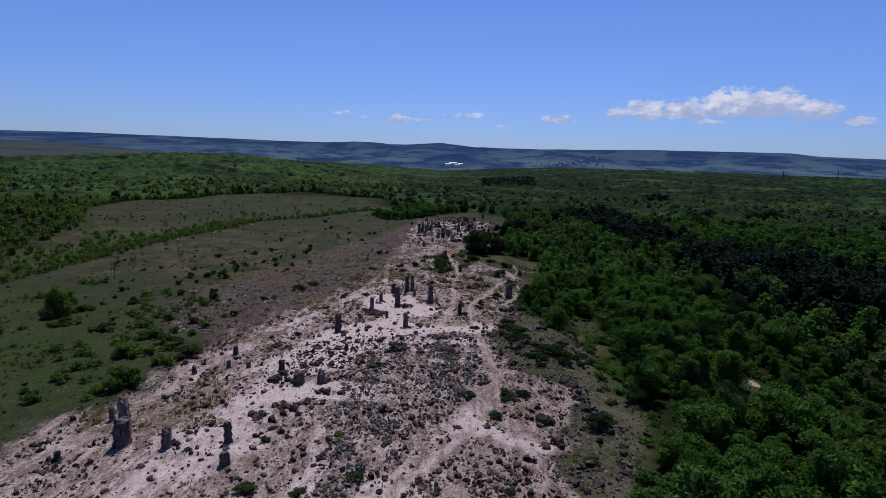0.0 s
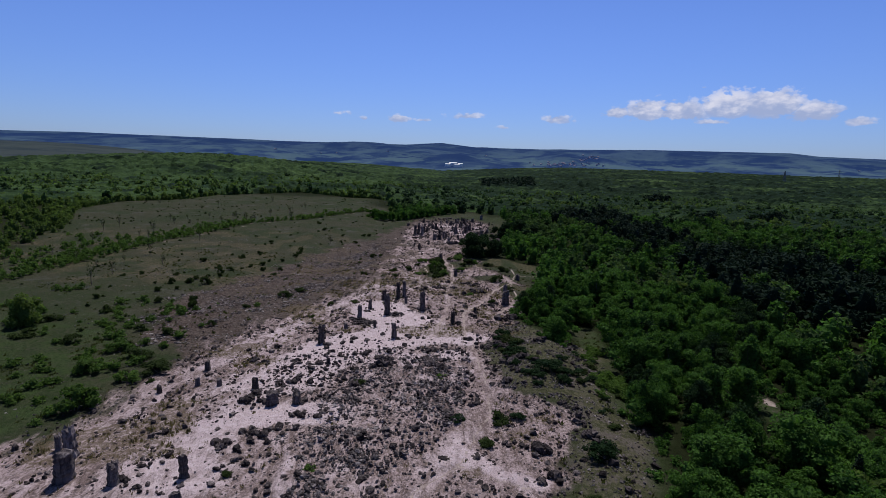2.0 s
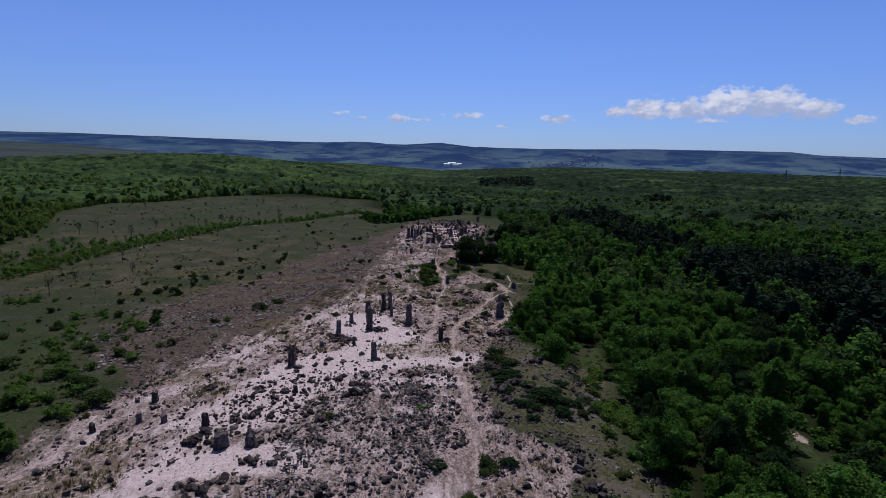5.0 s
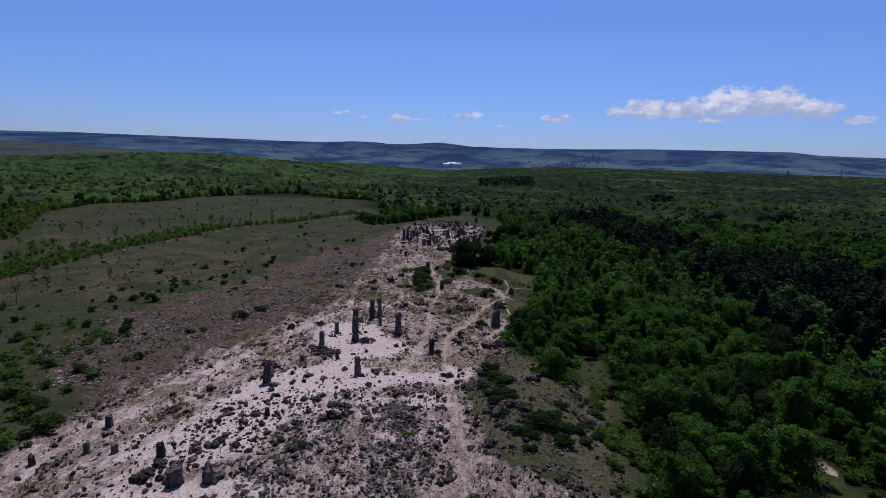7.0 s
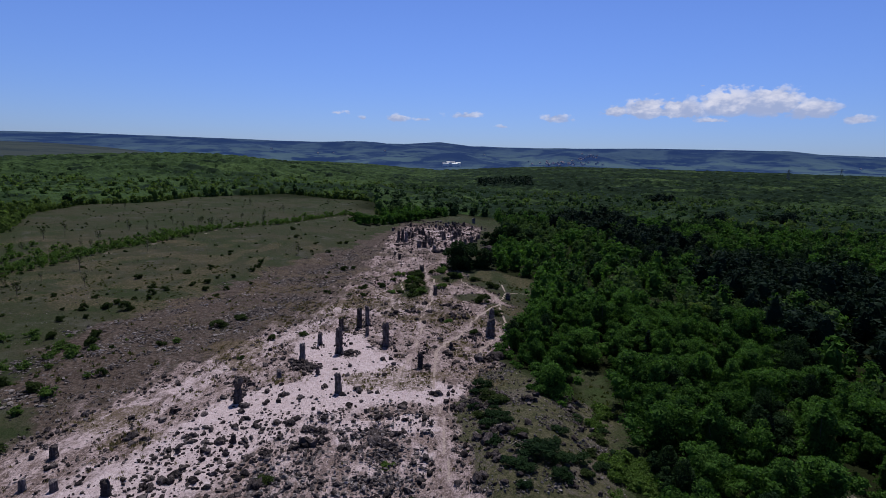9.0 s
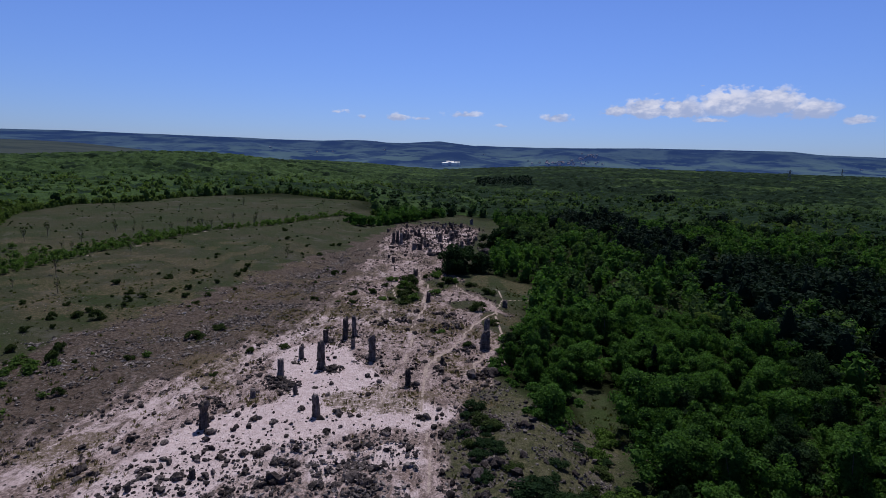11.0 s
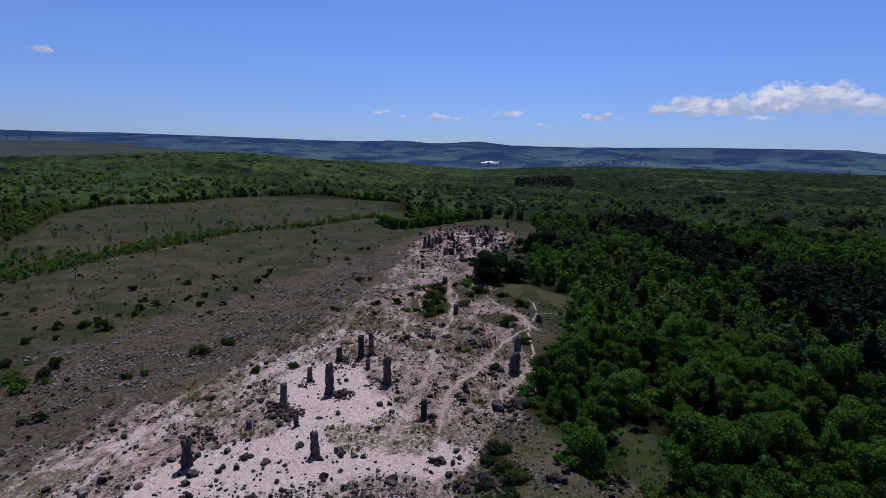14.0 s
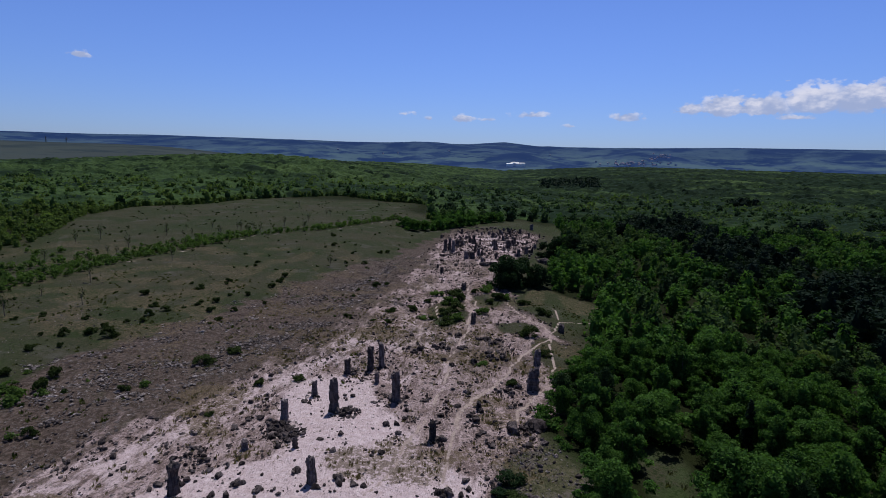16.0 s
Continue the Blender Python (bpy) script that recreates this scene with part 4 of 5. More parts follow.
def build_stones():
    rng = np.random.default_rng(12)
    rock_field("rubble", scatter(19000, (-46, 24, 8, 132), stone_weight, rng), (0.2, 0.64), ROCKS_MID, M_ROCK, "dark grey stones strewn over pale sand", rng)
    rock_field("rubble", scatter(26000, (-46, 24, 30, 132), stone_weight, rng), (0.12, 0.32), ROCKS_LOW, M_ROCK, "dark fist-sized to knee-high stones on the sand", rng)
    rock_field("rubble", scatter(18000, (-46, 24, 44, 132), stone_weight, rng), (0.06, 0.17), ROCKS_LOW, M_ROCK, "small dark stones on the sand", rng)
    rock_field("rubble", scatter(30000, (-26, 28, 132, 340), lambda x, y: np.minimum(1, stone_weight(x, y) + (0.16 + 0.6 * sm(0.42, 0.66, vnoise(x / 3, y / 4, 94))) * zones(x, y)["sand"] * off_path(x, y)), rng), (0.12, 0.5), ROCKS_LOW, M_ROCK, "dark stones crowding the far part of the ridge", rng)
    shelf = lambda x, y: (x > edge(EDGE_C, y) - 2) * (x < edge(EDGE_D, y) - 0.5) * (0.15 + 0.85 * sm(0.45, 0.7, vnoise(x / 3, y / 3, 93))) * off_path(x, y)
    rock_field("scree", scatter(22000, (8, 30, 44, 116), shelf, rng), (0.07, 0.32), ROCKS_LOW, M_SCREE, "grey scree on the bank beside the wood", rng)
    rock_field("rubble", scatter(1100, (8, 30, 44, 116), shelf, rng), (0.25, 0.8), ROCKS_MID, M_ROCK, "craggy grey stones on the bank beside the wood", rng)
    yard = lambda x, y: np.exp(-((x - 6) / 20) ** 4 - ((y - 298) / 48) ** 4) * (0.2 + 0.8 * sm(0.4, 0.65, vnoise(x / 4, y / 6, 95)))
    rock_field("rubble", scatter(2600, (-22, 34, 240, 350), yard, rng), (0.35, 1.05), ROCKS_MID, M_ROCK, "dark stones and stumps crowding the stone field by the wood", rng)
    heap = lambda x, y: rubble(x, y) * (0.22 + 0.70 * sm(0.45, 0.7, vnoise(x / 3.4, y / 2.6, 57))) * (1 - 0.35 * sm(86, 96, y)) * off_path(x, y)
    rock_field("rubble", scatter(20000, (-18, 8, 44, 98), heap, rng), (0.10, 0.46), ROCKS_LOW + ROCKS_SLAB, M_HEAP, "heaped grey angular rubble on the ridge", rng)
    flank = lambda x, y: zones(x, y)["sand"] * (1 - zones(x, y)["white"]) * off_path(x, y) * (0.06 + 0.62 * sm(0.48, 0.72, vnoise(x / 1.7 + y / 18, y / 7, 63)))
    rock_field("rubble", scatter(42000, (-48, 20, 40, 150), flank, rng), (0.09, 0.42), ROCKS_SLAB, M_ROCK, "small grey slabs weathering out of the earth flank", rng)
    brow = lambda x, y: zones(x, y)["gravel"] * off_path(x, y) * (1 - zones(x, y)["sand"]) * sm(0.4, 0.8, vnoise(x / 4, y / 4, 56))
    rock_field("scree", scatter(26000, (-62, 26, 60, 250), brow, rng), (0.1, 0.3), ROCKS_LOW, M_ROCK, "dark stones bedded in the brown slope", rng)
    lea = lambda x, y: (x < edge(EDGE_A, y) + 4) * sm(0.5, 0.8, vnoise(x / 9, y / 5, 58)) * off_path(x, y)
    rock_field("scree", scatter(9000, (-98, -30, 60, 240), lea, rng), (0.08, 0.24), ROCKS_LOW, M_SCREE, "pale stones sprinkled through the meadow turf", rng)
    band = lambda x, y: (1 - sm(1.0, 4.5, near_line(x, y, [(-56, 108), (-48, 118), (-37, 133), (-31, 150), (-26, 175), (-22, 205)]) + 3 * (vnoise(x / 3, y / 3, 59) - 0.5))) * sm(0.25, 0.6, vnoise(x / 4, y / 4, 60))
    rock_field("outcrop", scatter(34000, (-62, -16, 98, 212), band, rng), (0.13, 0.48), ROCKS_SLAB, M_SCREE, "pale broken limestone outcrop across the brown slope", rng, 0.05)
    ledge = lambda x, y: np.maximum(1 - sm(0.4, 2.0, near_line(x, y, [(-50, 93), (-43, 110), (-34, 126), (-29, 143), (-25, 160)]) + 4 * (vnoise(x / 3, y / 3, 61) - 0.5)), 1 - sm(0.4, 2.0, near_line(x, y, [(-60, 122), (-48, 140), (-38, 165), (-29, 198), (-24, 230)]) + 4 * (vnoise(x / 3, y / 3, 62) - 0.5))) * off_path(x, y)
    rock_field("outcrop", scatter(40000, (-64, -16, 90, 235), ledge, rng), (0.14, 0.55), ROCKS_SLAB, M_SCREE, "grey limestone ledges breaking through the slope", rng, 0.05)
    slope = lambda x, y: zones(x, y)["gravel"] * (1 - zones(x, y)["sand"]) * off_path(x, y) * (0.12 + 0.88 * sm(0.5, 0.72, vnoise(x / 7, y / 3.2, 55)))
    rock_field("scree", scatter(52000, (-62, 26, 60, 250), slope, rng), (0.10, 0.45), ROCKS_SLAB, M_SCREE, "grey scree scattered over the brown slope", rng)


build_stones()


# ---- plants ----
def cards(p, n, s, rng):
    """Small leaf sprays: a pointed triangle at each place p, facing n, of half length s."""
    u = np.cross(n, rng.normal(size=p.shape))
    u /= np.linalg.norm(u, axis=1, keepdims=True) + 1e-9
    w = np.cross(n, u)
    s = s[:, None]
    k = rng.uniform(0.5, 0.85, s.shape)
    v = np.stack([p + u * s * 1.15, p - u * s * 0.6 + w * s * k, p - u * s * 0.6 - w * s * k], 1).reshape(-1, 3)
    return v, np.arange(len(v)).reshape(-1, 3)


def unit(rng, n):
    v = rng.normal(size=(n, 3))
    return v / np.linalg.norm(v, axis=1, keepdims=True)


def crown_lobes(rng, r, h, base, count):
    """Centres and radii of the lobes of a broad, uneven crown."""
    k0 = rng.uniform(0.44, 0.56)
    off = rng.uniform(-0.2, 0.2, 2) * r
    tall = h - base
    lobes = [(np.array([off[0], off[1], base + tall * 0.48]), np.array([r * k0, r * k0, tall * rng.uniform(0.40, 0.50)])), (np.array([0, 0, base + tall * 0.22]), np.array([r * 0.70, r * 0.70, tall * 0.26]))]
    for k in range(count):
        a = k * 2.4 + rng.uniform(-0.9, 0.9)
        q = r * rng.uniform(0.12, 1.0) ** 0.7
        z = base + tall * rng.uniform(0.10, 0.98) * (1.06 - 0.50 * (q / r) ** 2)
        s = r * rng.uniform(0.12, 0.36) * (1 if count < 12 else 0.85)
        lobes.append((np.array([q * math.cos(a), q * math.sin(a), z]), np.array([s, s * rng.uniform(0.75, 1.2), s * rng.uniform(0.65, 1.1)])))
    return lobes


def crown_arrays(rng, lobes, n, size, core=0.74):
    area = np.array([l[1][0] * l[1][2] for l in lobes])
    pick = rng.choice(len(lobes), n, p=area / area.sum())
    d = unit(rng, n)
    d[:, 2] = np.where(d[:, 2] < -0.35, -d[:, 2], d[:, 2])
    cen, rad = np.array([l[0] for l in lobes])[pick], np.array([l[1] for l in lobes])[pick]
    p = cen + d * rad * (1.18 - 0.42 * rng.random((n, 1)) ** 1.4)
    nrm = 0.7 * d + 1.0 * unit(rng, n) + np.array([0, 0, 0.40])
    nrm /= np.linalg.norm(nrm, axis=1, keepdims=True)
    leaf = cards(p, nrm, size * rng.uniform(0.6, 1.35, n), rng)
    inner = []
    for c, r in lobes:
        v, f = ICO1
        inner.append((v * r * core * rng.uniform(0.85, 1.1, (len(v), 1)) + c, f))
    return leaf, joined(inner)


def fused(leaf, inner):
    """Leaf kites and inner mass as one array of triangles."""
    (v, f), (w, g) = leaf, inner
    tri = np.concatenate([f, g + len(v)])
    return np.concatenate([v, w]), tri


def limb(a, b, r0, r1, seg=6):
    a, b = np.array(a, float), np.array(b, float)
    d = (b - a) / np.linalg.norm(b - a)
    u = np.cross(d, (0.3, 0.9, 0.2))
    u /= np.linalg.norm(u)
    w = np.cross(d, u)
    ang = np.linspace(0, 2 * np.pi, seg, endpoint=False)
    ring = np.cos(ang)[:, None] * u + np.sin(ang)[:, None] * w
    mid = (a + b) / 2 + u * r0 * 0.4
    v = np.concatenate([a + ring * r0, mid + ring * (r0 + r1) / 2, b + ring * r1])
    f = [(k * seg + j, k * seg + (j + 1) % seg, (k + 1) * seg + (j + 1) % seg, (k + 1) * seg + j) for k in range(2) for j in range(seg)]
    return v, np.array(f)


def tree_kind(name, rng, r, h, base, lobes, n, size, material, label, category, group):
    """One tree with trunk, limbs and crown, as an Empty with two parts."""
    top = new(name)
    L = crown_lobes(rng, r, h, base, lobes)
    v, f = fused(*crown_arrays(rng, L, n, size))
    wood = [limb((0, 0, -0.4), (0.1 * r * rng.uniform(-1, 1), 0.1 * r * rng.uniform(-1, 1), h * 0.62), 0.045 * r + 0.05, 0.02 * r + 0.02, 7)]
    for c, _ in L[2:7]:
        wood.append(limb((0, 0, base + (h - base) * 0.12), c, 0.022 * r + 0.03, 0.015, 5))
    part("trunk", raw_mesh("trunk", *joined(wood), True), M_BARK, top)
    part("crown", raw_mesh("crown", v, f), material, top)
    return tagged(top, label, category, group)


def poisson(rng, xs, ys, gap):
    keep, cells = [], {}
    for i in range(len(xs)):
        k = (int(xs[i] // gap), int(ys[i] // gap))
        if any(math.hypot(xs[i] - px, ys[i] - py) < gap for a in (-1, 0, 1) for b in (-1, 0, 1) for px, py in cells.get((k[0] + a, k[1] + b), ())):
            continue
        cells.setdefault(k, []).append((xs[i], ys[i]))
        keep.append(i)
    return np.array(keep, int)


def glade(x, y):
    return near_line(x, y, GLADE) < 2.9 + 0.9 * sm(96, 102, y)


NEAR_X, NEAR_Y = 66.0, 150.0


def build_near_wood():
    """The nearer broadleaf trees right of the ridge, one by one."""
    rng = np.random.default_rng(21)
    xs, ys = rng.uniform(14, NEAR_X, 9000), rng.uniform(40, NEAR_Y, 9000)
    ok = (xs > edge(EDGE_D, ys) + 1.6) & ~glade(xs, ys)
    xs, ys = xs[ok], ys[ok]
    keep = poisson(rng, xs, ys, 4.1)
    xs, ys = xs[keep], ys[keep]
    kinds = []
    for r, h, lobes, n, mt, text in (
            (3.2, 6.2, 22, 2100, M_LEAF, "bright green broadleaf tree in dense young woodland"),
            (2.5, 6.6, 18, 2000, M_LEAF, "upright green broadleaf tree in dense woodland"),
            (4.1, 6.8, 26, 2700, M_LEAF, "spreading green broadleaf tree in dense woodland"),
            (2.9, 5.2, 20, 2200, M_LEAF, "low rounded green tree in dense woodland"),
            (3.7, 7.4, 24, 2300, M_LEAF_DARK, "tall dark green broadleaf tree in dense woodland"),
            (2.8, 6.0, 18, 2100, M_LEAF_DARK, "dark green broadleaf tree in dense woodland"),
            (3.0, 5.6, 20, 2200, M_LEAF_LIGHT, "pale flowering broadleaf tree in dense woodland")):
        kinds.append(tree_kind("broadleaf_tree", rng, r, h, -0.2, lobes, int(n * 1.75), 0.165, mt, text, "tree", "woodland trees"))
    open_strip = near_line(xs, ys, CLEARED) > 3.3
    open_strip &= near_line(xs, ys, PATHS[19][1]) > 3.0
    xs, ys = xs[open_strip], ys[open_strip]
    for i, (x, y) in enumerate(zip(xs, ys)):
        shade = vnoise(x / 14, y / 14, 61) + rng.uniform(-0.25, 0.25)
        k = int(rng.integers(0, 4)) if shade < 0.80 else int(rng.integers(4, 6))
        k = 6 if rng.random() < 0.035 else k
        rim = 1 - 0.40 * (1 - sm(0, 8, x - edge(EDGE_D, y)))
        low = 0.5 if (x > 49.0 and y < 88) else 1.0
        s = rng.uniform(0.62, 1.22) * rim * low
        m = pose(x, y, stand(x, y), rng.uniform(-6, 6), rng.uniform(-6, 6), rng.uniform(0, 360)) @ Matrix.Diagonal((s, s, s * rng.uniform(0.85, 1.15), 1))
        if i < len(kinds):
            kinds[i].matrix_basis = pose(x, y, stand(x, y))
            continue
        ob = copy_thing(kinds[k], m)
        ob.matrix_basis = m
    slim = tree_kind("juniper_tree", rng, 1.0, 6.6, 0.2, 0, 1600, 0.13, M_PINE, "slim dark juniper among the broadleaf trees", "tree", "junipers")
    spots = [(42.0, 54.0), (44.4, 88.4), (53.0, 91.9), (42.9, 121.7), (43.4, 128.0), (36.0, 108.0)]
    slim.matrix_basis = pose(*spots[0], stand(*spots[0]))
    for x, y in spots[1:]:
        copy_thing(slim, pose(x, y, stand(x, y), 0, 0, 50 * x))


build_near_wood()


def crowd(name, xs, ys, make, material, label, category):
    pieces = [make(x, y) for x, y in zip(xs, ys)]
    v, f = joined(pieces)
    whole(name, raw_mesh(name, v, f), material, label, category, kind="stuff")


def light_crown(rng, r, h, n, size, lobes=3, core=0.8, foot=0.08):
    L = crown_lobes(rng, r, h, h * foot, lobes)
    return fused(*crown_arrays(rng, L, n, size, core))


def light_pine(rng, r, h):
    """A pine: whorls of drooping boughs, each a fan of needle sprays, thinning to an uneven top."""
    levels = int(rng.integers(6, 9))
    p, tip, wide = [], [], []
    for k in range(levels):
        t = (k + rng.uniform(-0.2, 0.2)) / levels
        reach = r * (1 - 0.80 * max(t, 0) ** 2.0) * rng.uniform(0.75, 1.1)
        turn = rng.uniform(0, 6.28)
        boughs = int(rng.integers(5, 8))
        for j in range(boughs):
            if rng.random() < 0.12:
                continue
            a = turn + 6.283 * j / boughs + rng.uniform(-0.25, 0.25)
            out = np.array([math.cos(a), math.sin(a), 0])
            long = reach * rng.uniform(0.7, 1.15)
            for q in (0.35, 0.65, 0.95):
                at = out * long * q + np.array([0, 0, h * (0.16 + 0.82 * t) - 0.16 * long * q])
                for side in (-0.45, 0.45):
                    b = a + side * rng.uniform(0.4, 1.3)
                    p.append(at - 0.2 * long * out)
                    tip.append(at + np.array([math.cos(b), math.sin(b), rng.uniform(-0.35, 0.55)]) * (0.30 * long + 0.25))
                    wide.append(0.16 * long + 0.12)
    p, tip, wide = np.array(p), np.array(tip), np.array(wide)[:, None]
    d = tip - p
    side = np.cross(d, np.array([0, 0, 0.8]) + 0.9 * unit(rng, len(p)))
    side /= np.linalg.norm(side, axis=1, keepdims=True)
    mid = p + 0.4 * d
    v = np.stack([mid + side * wide, mid - side * wide, tip], 1).reshape(-1, 3)
    leaf = (v, np.arange(len(v)).reshape(-1, 3))
    v, f = ICO2
    core = v * np.array([0.58 * r, 0.58 * r, 0.40 * h]) * rng.uniform(0.75, 1.12, (len(v), 1)) * np.where(v[:, 2:] > 0, 1 - 0.35 * v[:, 2:], 1.0) ** np.array([1, 1, 0]) + np.array([0, 0, 0.45 * h])
    return fused(leaf, (core, f))


def variants(fn, n):
    return [fn(k) for k in range(n)]


def place_variants(kinds, rng, lo, hi):
    def make(x, y):
        v, f = kinds[rng.integers(len(kinds))]
        s = rng.uniform(lo, hi)
        return spin(v, rng.uniform(0, 6.28), s, np.array([x, y, stand(x, y) - 0.1])), f
    return make


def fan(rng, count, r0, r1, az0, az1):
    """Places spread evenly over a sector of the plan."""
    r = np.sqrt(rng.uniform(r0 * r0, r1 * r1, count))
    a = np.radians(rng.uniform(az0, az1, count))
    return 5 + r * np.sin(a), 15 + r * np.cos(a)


def wooded(x, y):
    """Where the woods stand, beyond the ridge and meadow."""
    right = (x > edge(EDGE_D, np.clip(y, 30, 360)) + 1.5) & (y < 372) & ~((x < 44) & (y > 352))
    left = x < left_front(y)
    hedge = (y < 445) & (x > np.interp(y, (352, 372, 436), (-26, -35, -42))) & (y > np.interp(x, (-35, -19, -9, 3, 15, 36, 42), (322, 334, 357, 370, 388, 394, 360)))
    beyond = (x > -146) & (y > np.interp(x, (-146, -120, -73, -45), (444, 478, 441, 436)))
    return right | left & (y > 50) | hedge | beyond | (y > 520)


def build_woods():
    rng = np.random.default_rng(31)
    mids = variants(lambda k: light_crown(np.random.default_rng(100 + k), 3.3, 6.4, 230, 0.42, 5, 0.78, -0.15), 8)
    pales = variants(lambda k: light_crown(np.random.default_rng(115 + k), 2.6, 4.4, 130, 0.34, 4, 0.82, -0.25), 8)
    fars = variants(lambda k: light_crown(np.random.default_rng(130 + k), 3.6, 5.8, 54, 0.55, 2, 0.90, -0.15), 8)
    pines = variants(lambda k: light_pine(np.random.default_rng(160 + k), (3.3, 4.0, 2.9)[k % 3], (7.6, 7.0, 8.6)[k % 3]), 9)
    # pines
    xs, ys = rng.uniform(70, 255, 22000), rng.uniform(92, 420, 22000)
    ok = piny(xs, ys)
    xs, ys = xs[ok], ys[ok]
    k = poisson(rng, xs, ys, 4.2)
    xs, ys = xs[k], ys[k]
    odd = vnoise(xs / 13, ys / 16, 103) + rng.uniform(-0.2, 0.2, len(xs)) > 0.88
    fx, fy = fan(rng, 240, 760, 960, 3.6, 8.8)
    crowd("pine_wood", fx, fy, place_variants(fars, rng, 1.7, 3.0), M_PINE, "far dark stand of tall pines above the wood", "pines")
    fx, fy = fan(rng, 26, 560, 600, 19.8, 22.0)
    crowd("pine_wood", fx, fy, place_variants(fars, rng, 1.4, 2.1), M_PINE, "far dark clump of pines in the wood", "pines")
    along = rng.random(130)
    fx = np.interp(along, (0, 0.35, 0.7, 1), (95, 200, 300, 400)) + rng.normal(0, 9, 130)
    fy = np.interp(along, (0, 0.35, 0.7, 1), (560, 650, 720, 720)) + rng.normal(0, 16, 130)
    crowd("wood", fx, fy, place_variants(fars, rng, 0.9, 1.7), M_LEAF_LIGHT, "pale yellow-green belt of trees in the far wood", "wood")
    crowd("pine_wood", xs[~odd], ys[~odd], place_variants(pines, rng, 0.55, 1.35), M_PINE, "dark plantation of pines beside the broadleaf wood", "pines")
    px, py = xs[odd], ys[odd]
    # middle distance, right and left
    xs, ys = fan(rng, 17000, 60, 430, -56, 58)
    ok = wooded(xs, ys) & (np.hypot(xs, ys) < 388) & ~((xs < NEAR_X) & (xs > 0) & (ys < NEAR_Y)) & ~piny(xs, ys) & ~glade(xs, ys)
    xs, ys = xs[ok], ys[ok]
    k = np.concatenate([poisson(rng, xs, ys, 4.7), np.flatnonzero((xs < -30) & (rng.random(len(xs)) < 0.05))])
    xs, ys = np.concatenate([xs[k], px]), np.concatenate([ys[k], py])
    tone = vnoise(xs / 30, ys / 30, 63) + rng.uniform(-0.2, 0.2, len(xs)) + 0.08 * (xs > 70) - 0.12 * ((xs > 0) & (xs < 75))
    left = xs < -30
    for pick, mt, text in ((~left & (tone < 0.30), M_LEAF_FAR, "paler green trees in the broadleaf wood"), (~left & (tone >= 0.30) & (tone < 0.76), M_LEAF, "green broadleaf wood beyond the ridge"), (~left & (tone >= 0.76), M_LEAF_DARK, "darker trees in the broadleaf wood"), (left, M_LEAF_LIGHT, "pale green young wood beside the meadow")):
        crowd("wood", xs[pick], ys[pick], place_variants(pales if mt is M_LEAF_LIGHT else mids, rng, 0.65, 1.25), mt, text, "wood")
    bx, by = rng.uniform(17, 120, 900), rng.uniform(-40, 44, 900)
    k = poisson(rng, bx, by, 5.4)
    crowd("wood", bx[k], by[k], place_variants(mids, rng, 0.7, 1.1), M_LEAF, "green broadleaf wood beside the start of the ridge", "wood")
    # young growth along the front of the wood, beyond the meadow
    fy = rng.uniform(225, 440, 190)
    fx = left_front(fy) - rng.exponential(3.5, 190) + 1.0
    gx = rng.uniform(-146, -45, 110)
    gy = np.interp(gx, (-146, -120, -73, -45), (444, 478, 441, 436)) + rng.exponential(4.0, 110) - 1.0
    crowd("wood", np.concatenate([fx, gx]), np.concatenate([fy, gy]), place_variants(pales, rng, 0.45, 0.95), M_LEAF_LIGHT, "pale young trees along the front of the wood", "wood")
    # far woods
    xs, ys = fan(rng, 26000, 340, 640, -52, 54)
    ok = wooded(xs, ys) & (np.hypot(xs, ys) >= 384) & ~piny(xs, ys)
    xs, ys = xs[ok], ys[ok]
    k = poisson(rng, xs, ys, 6.6)
    xs, ys = xs[k], ys[k]
    tone = 0.7 * vnoise(xs / 70, ys / 34, 65) + 0.3 * vnoise(xs / 25, ys / 14, 67) + rng.uniform(-0.16, 0.16, len(xs)) - 0.22 * (xs < -40) + 0.04
    for pick, mt, text in ((tone < 0.33, M_LEAF_LIGHT, "pale green far woodland"), ((tone >= 0.33) & (tone < 0.60), M_LEAF_FAR, "green far woodland"), (tone >= 0.60, M_LEAF_DARK, "dark clumps in the far woodland")):
        crowd("wood", xs[pick], ys[pick], place_variants(fars, rng, 0.55, 1.5), mt, text, "wood")
    tops = variants(lambda k: light_crown(np.random.default_rng(145 + k), 4.2, 6.0, 30, 0.85, 0, 0.92, -0.15), 8)
    xs, ys = fan(rng, 7000, 590, 1300, -50, 52)
    tone = vnoise(xs / 120, ys / 60, 66) + rng.uniform(-0.2, 0.2, len(xs))
    for pick, mt, text in ((tone < 0.52, M_LEAF_FAR, "round trees rising out of the far woodland"), (tone >= 0.52, M_LEAF_DARK, "dark trees rising out of the far woodland")):
        crowd("wood", xs[pick], ys[pick], place_variants(tops, rng, 0.7, 1.6), mt, text, "wood")
    # closed canopy of the far woods, crown by crown
    a, r = np.meshgrid(np.linspace(-54, 56, 420), 362 * 1.0072 ** np.arange(246))
    x, y = 5 + r * np.sin(np.radians(a)), 15 + r * np.cos(np.radians(a))
    inside = wooded(x, y) & ((x > -0.40 * y - 120) | (y < 800))
    rim = sum(wooded(x + i, y + j).astype(float) for i, j in ((4, 0), (8, 0), (13, 0), (0, -4), (0, -8), (0, -13), (-4, 0), (-8, 0), (-13, 0), (9, -9))) / 10
    rim = sm(0.15, 1.0, rim)
    cell = 9.5
    near, tone = np.full(x.shape, 1e9), np.zeros(x.shape)
    cx, cy = np.floor(x / cell), np.floor(y / cell)
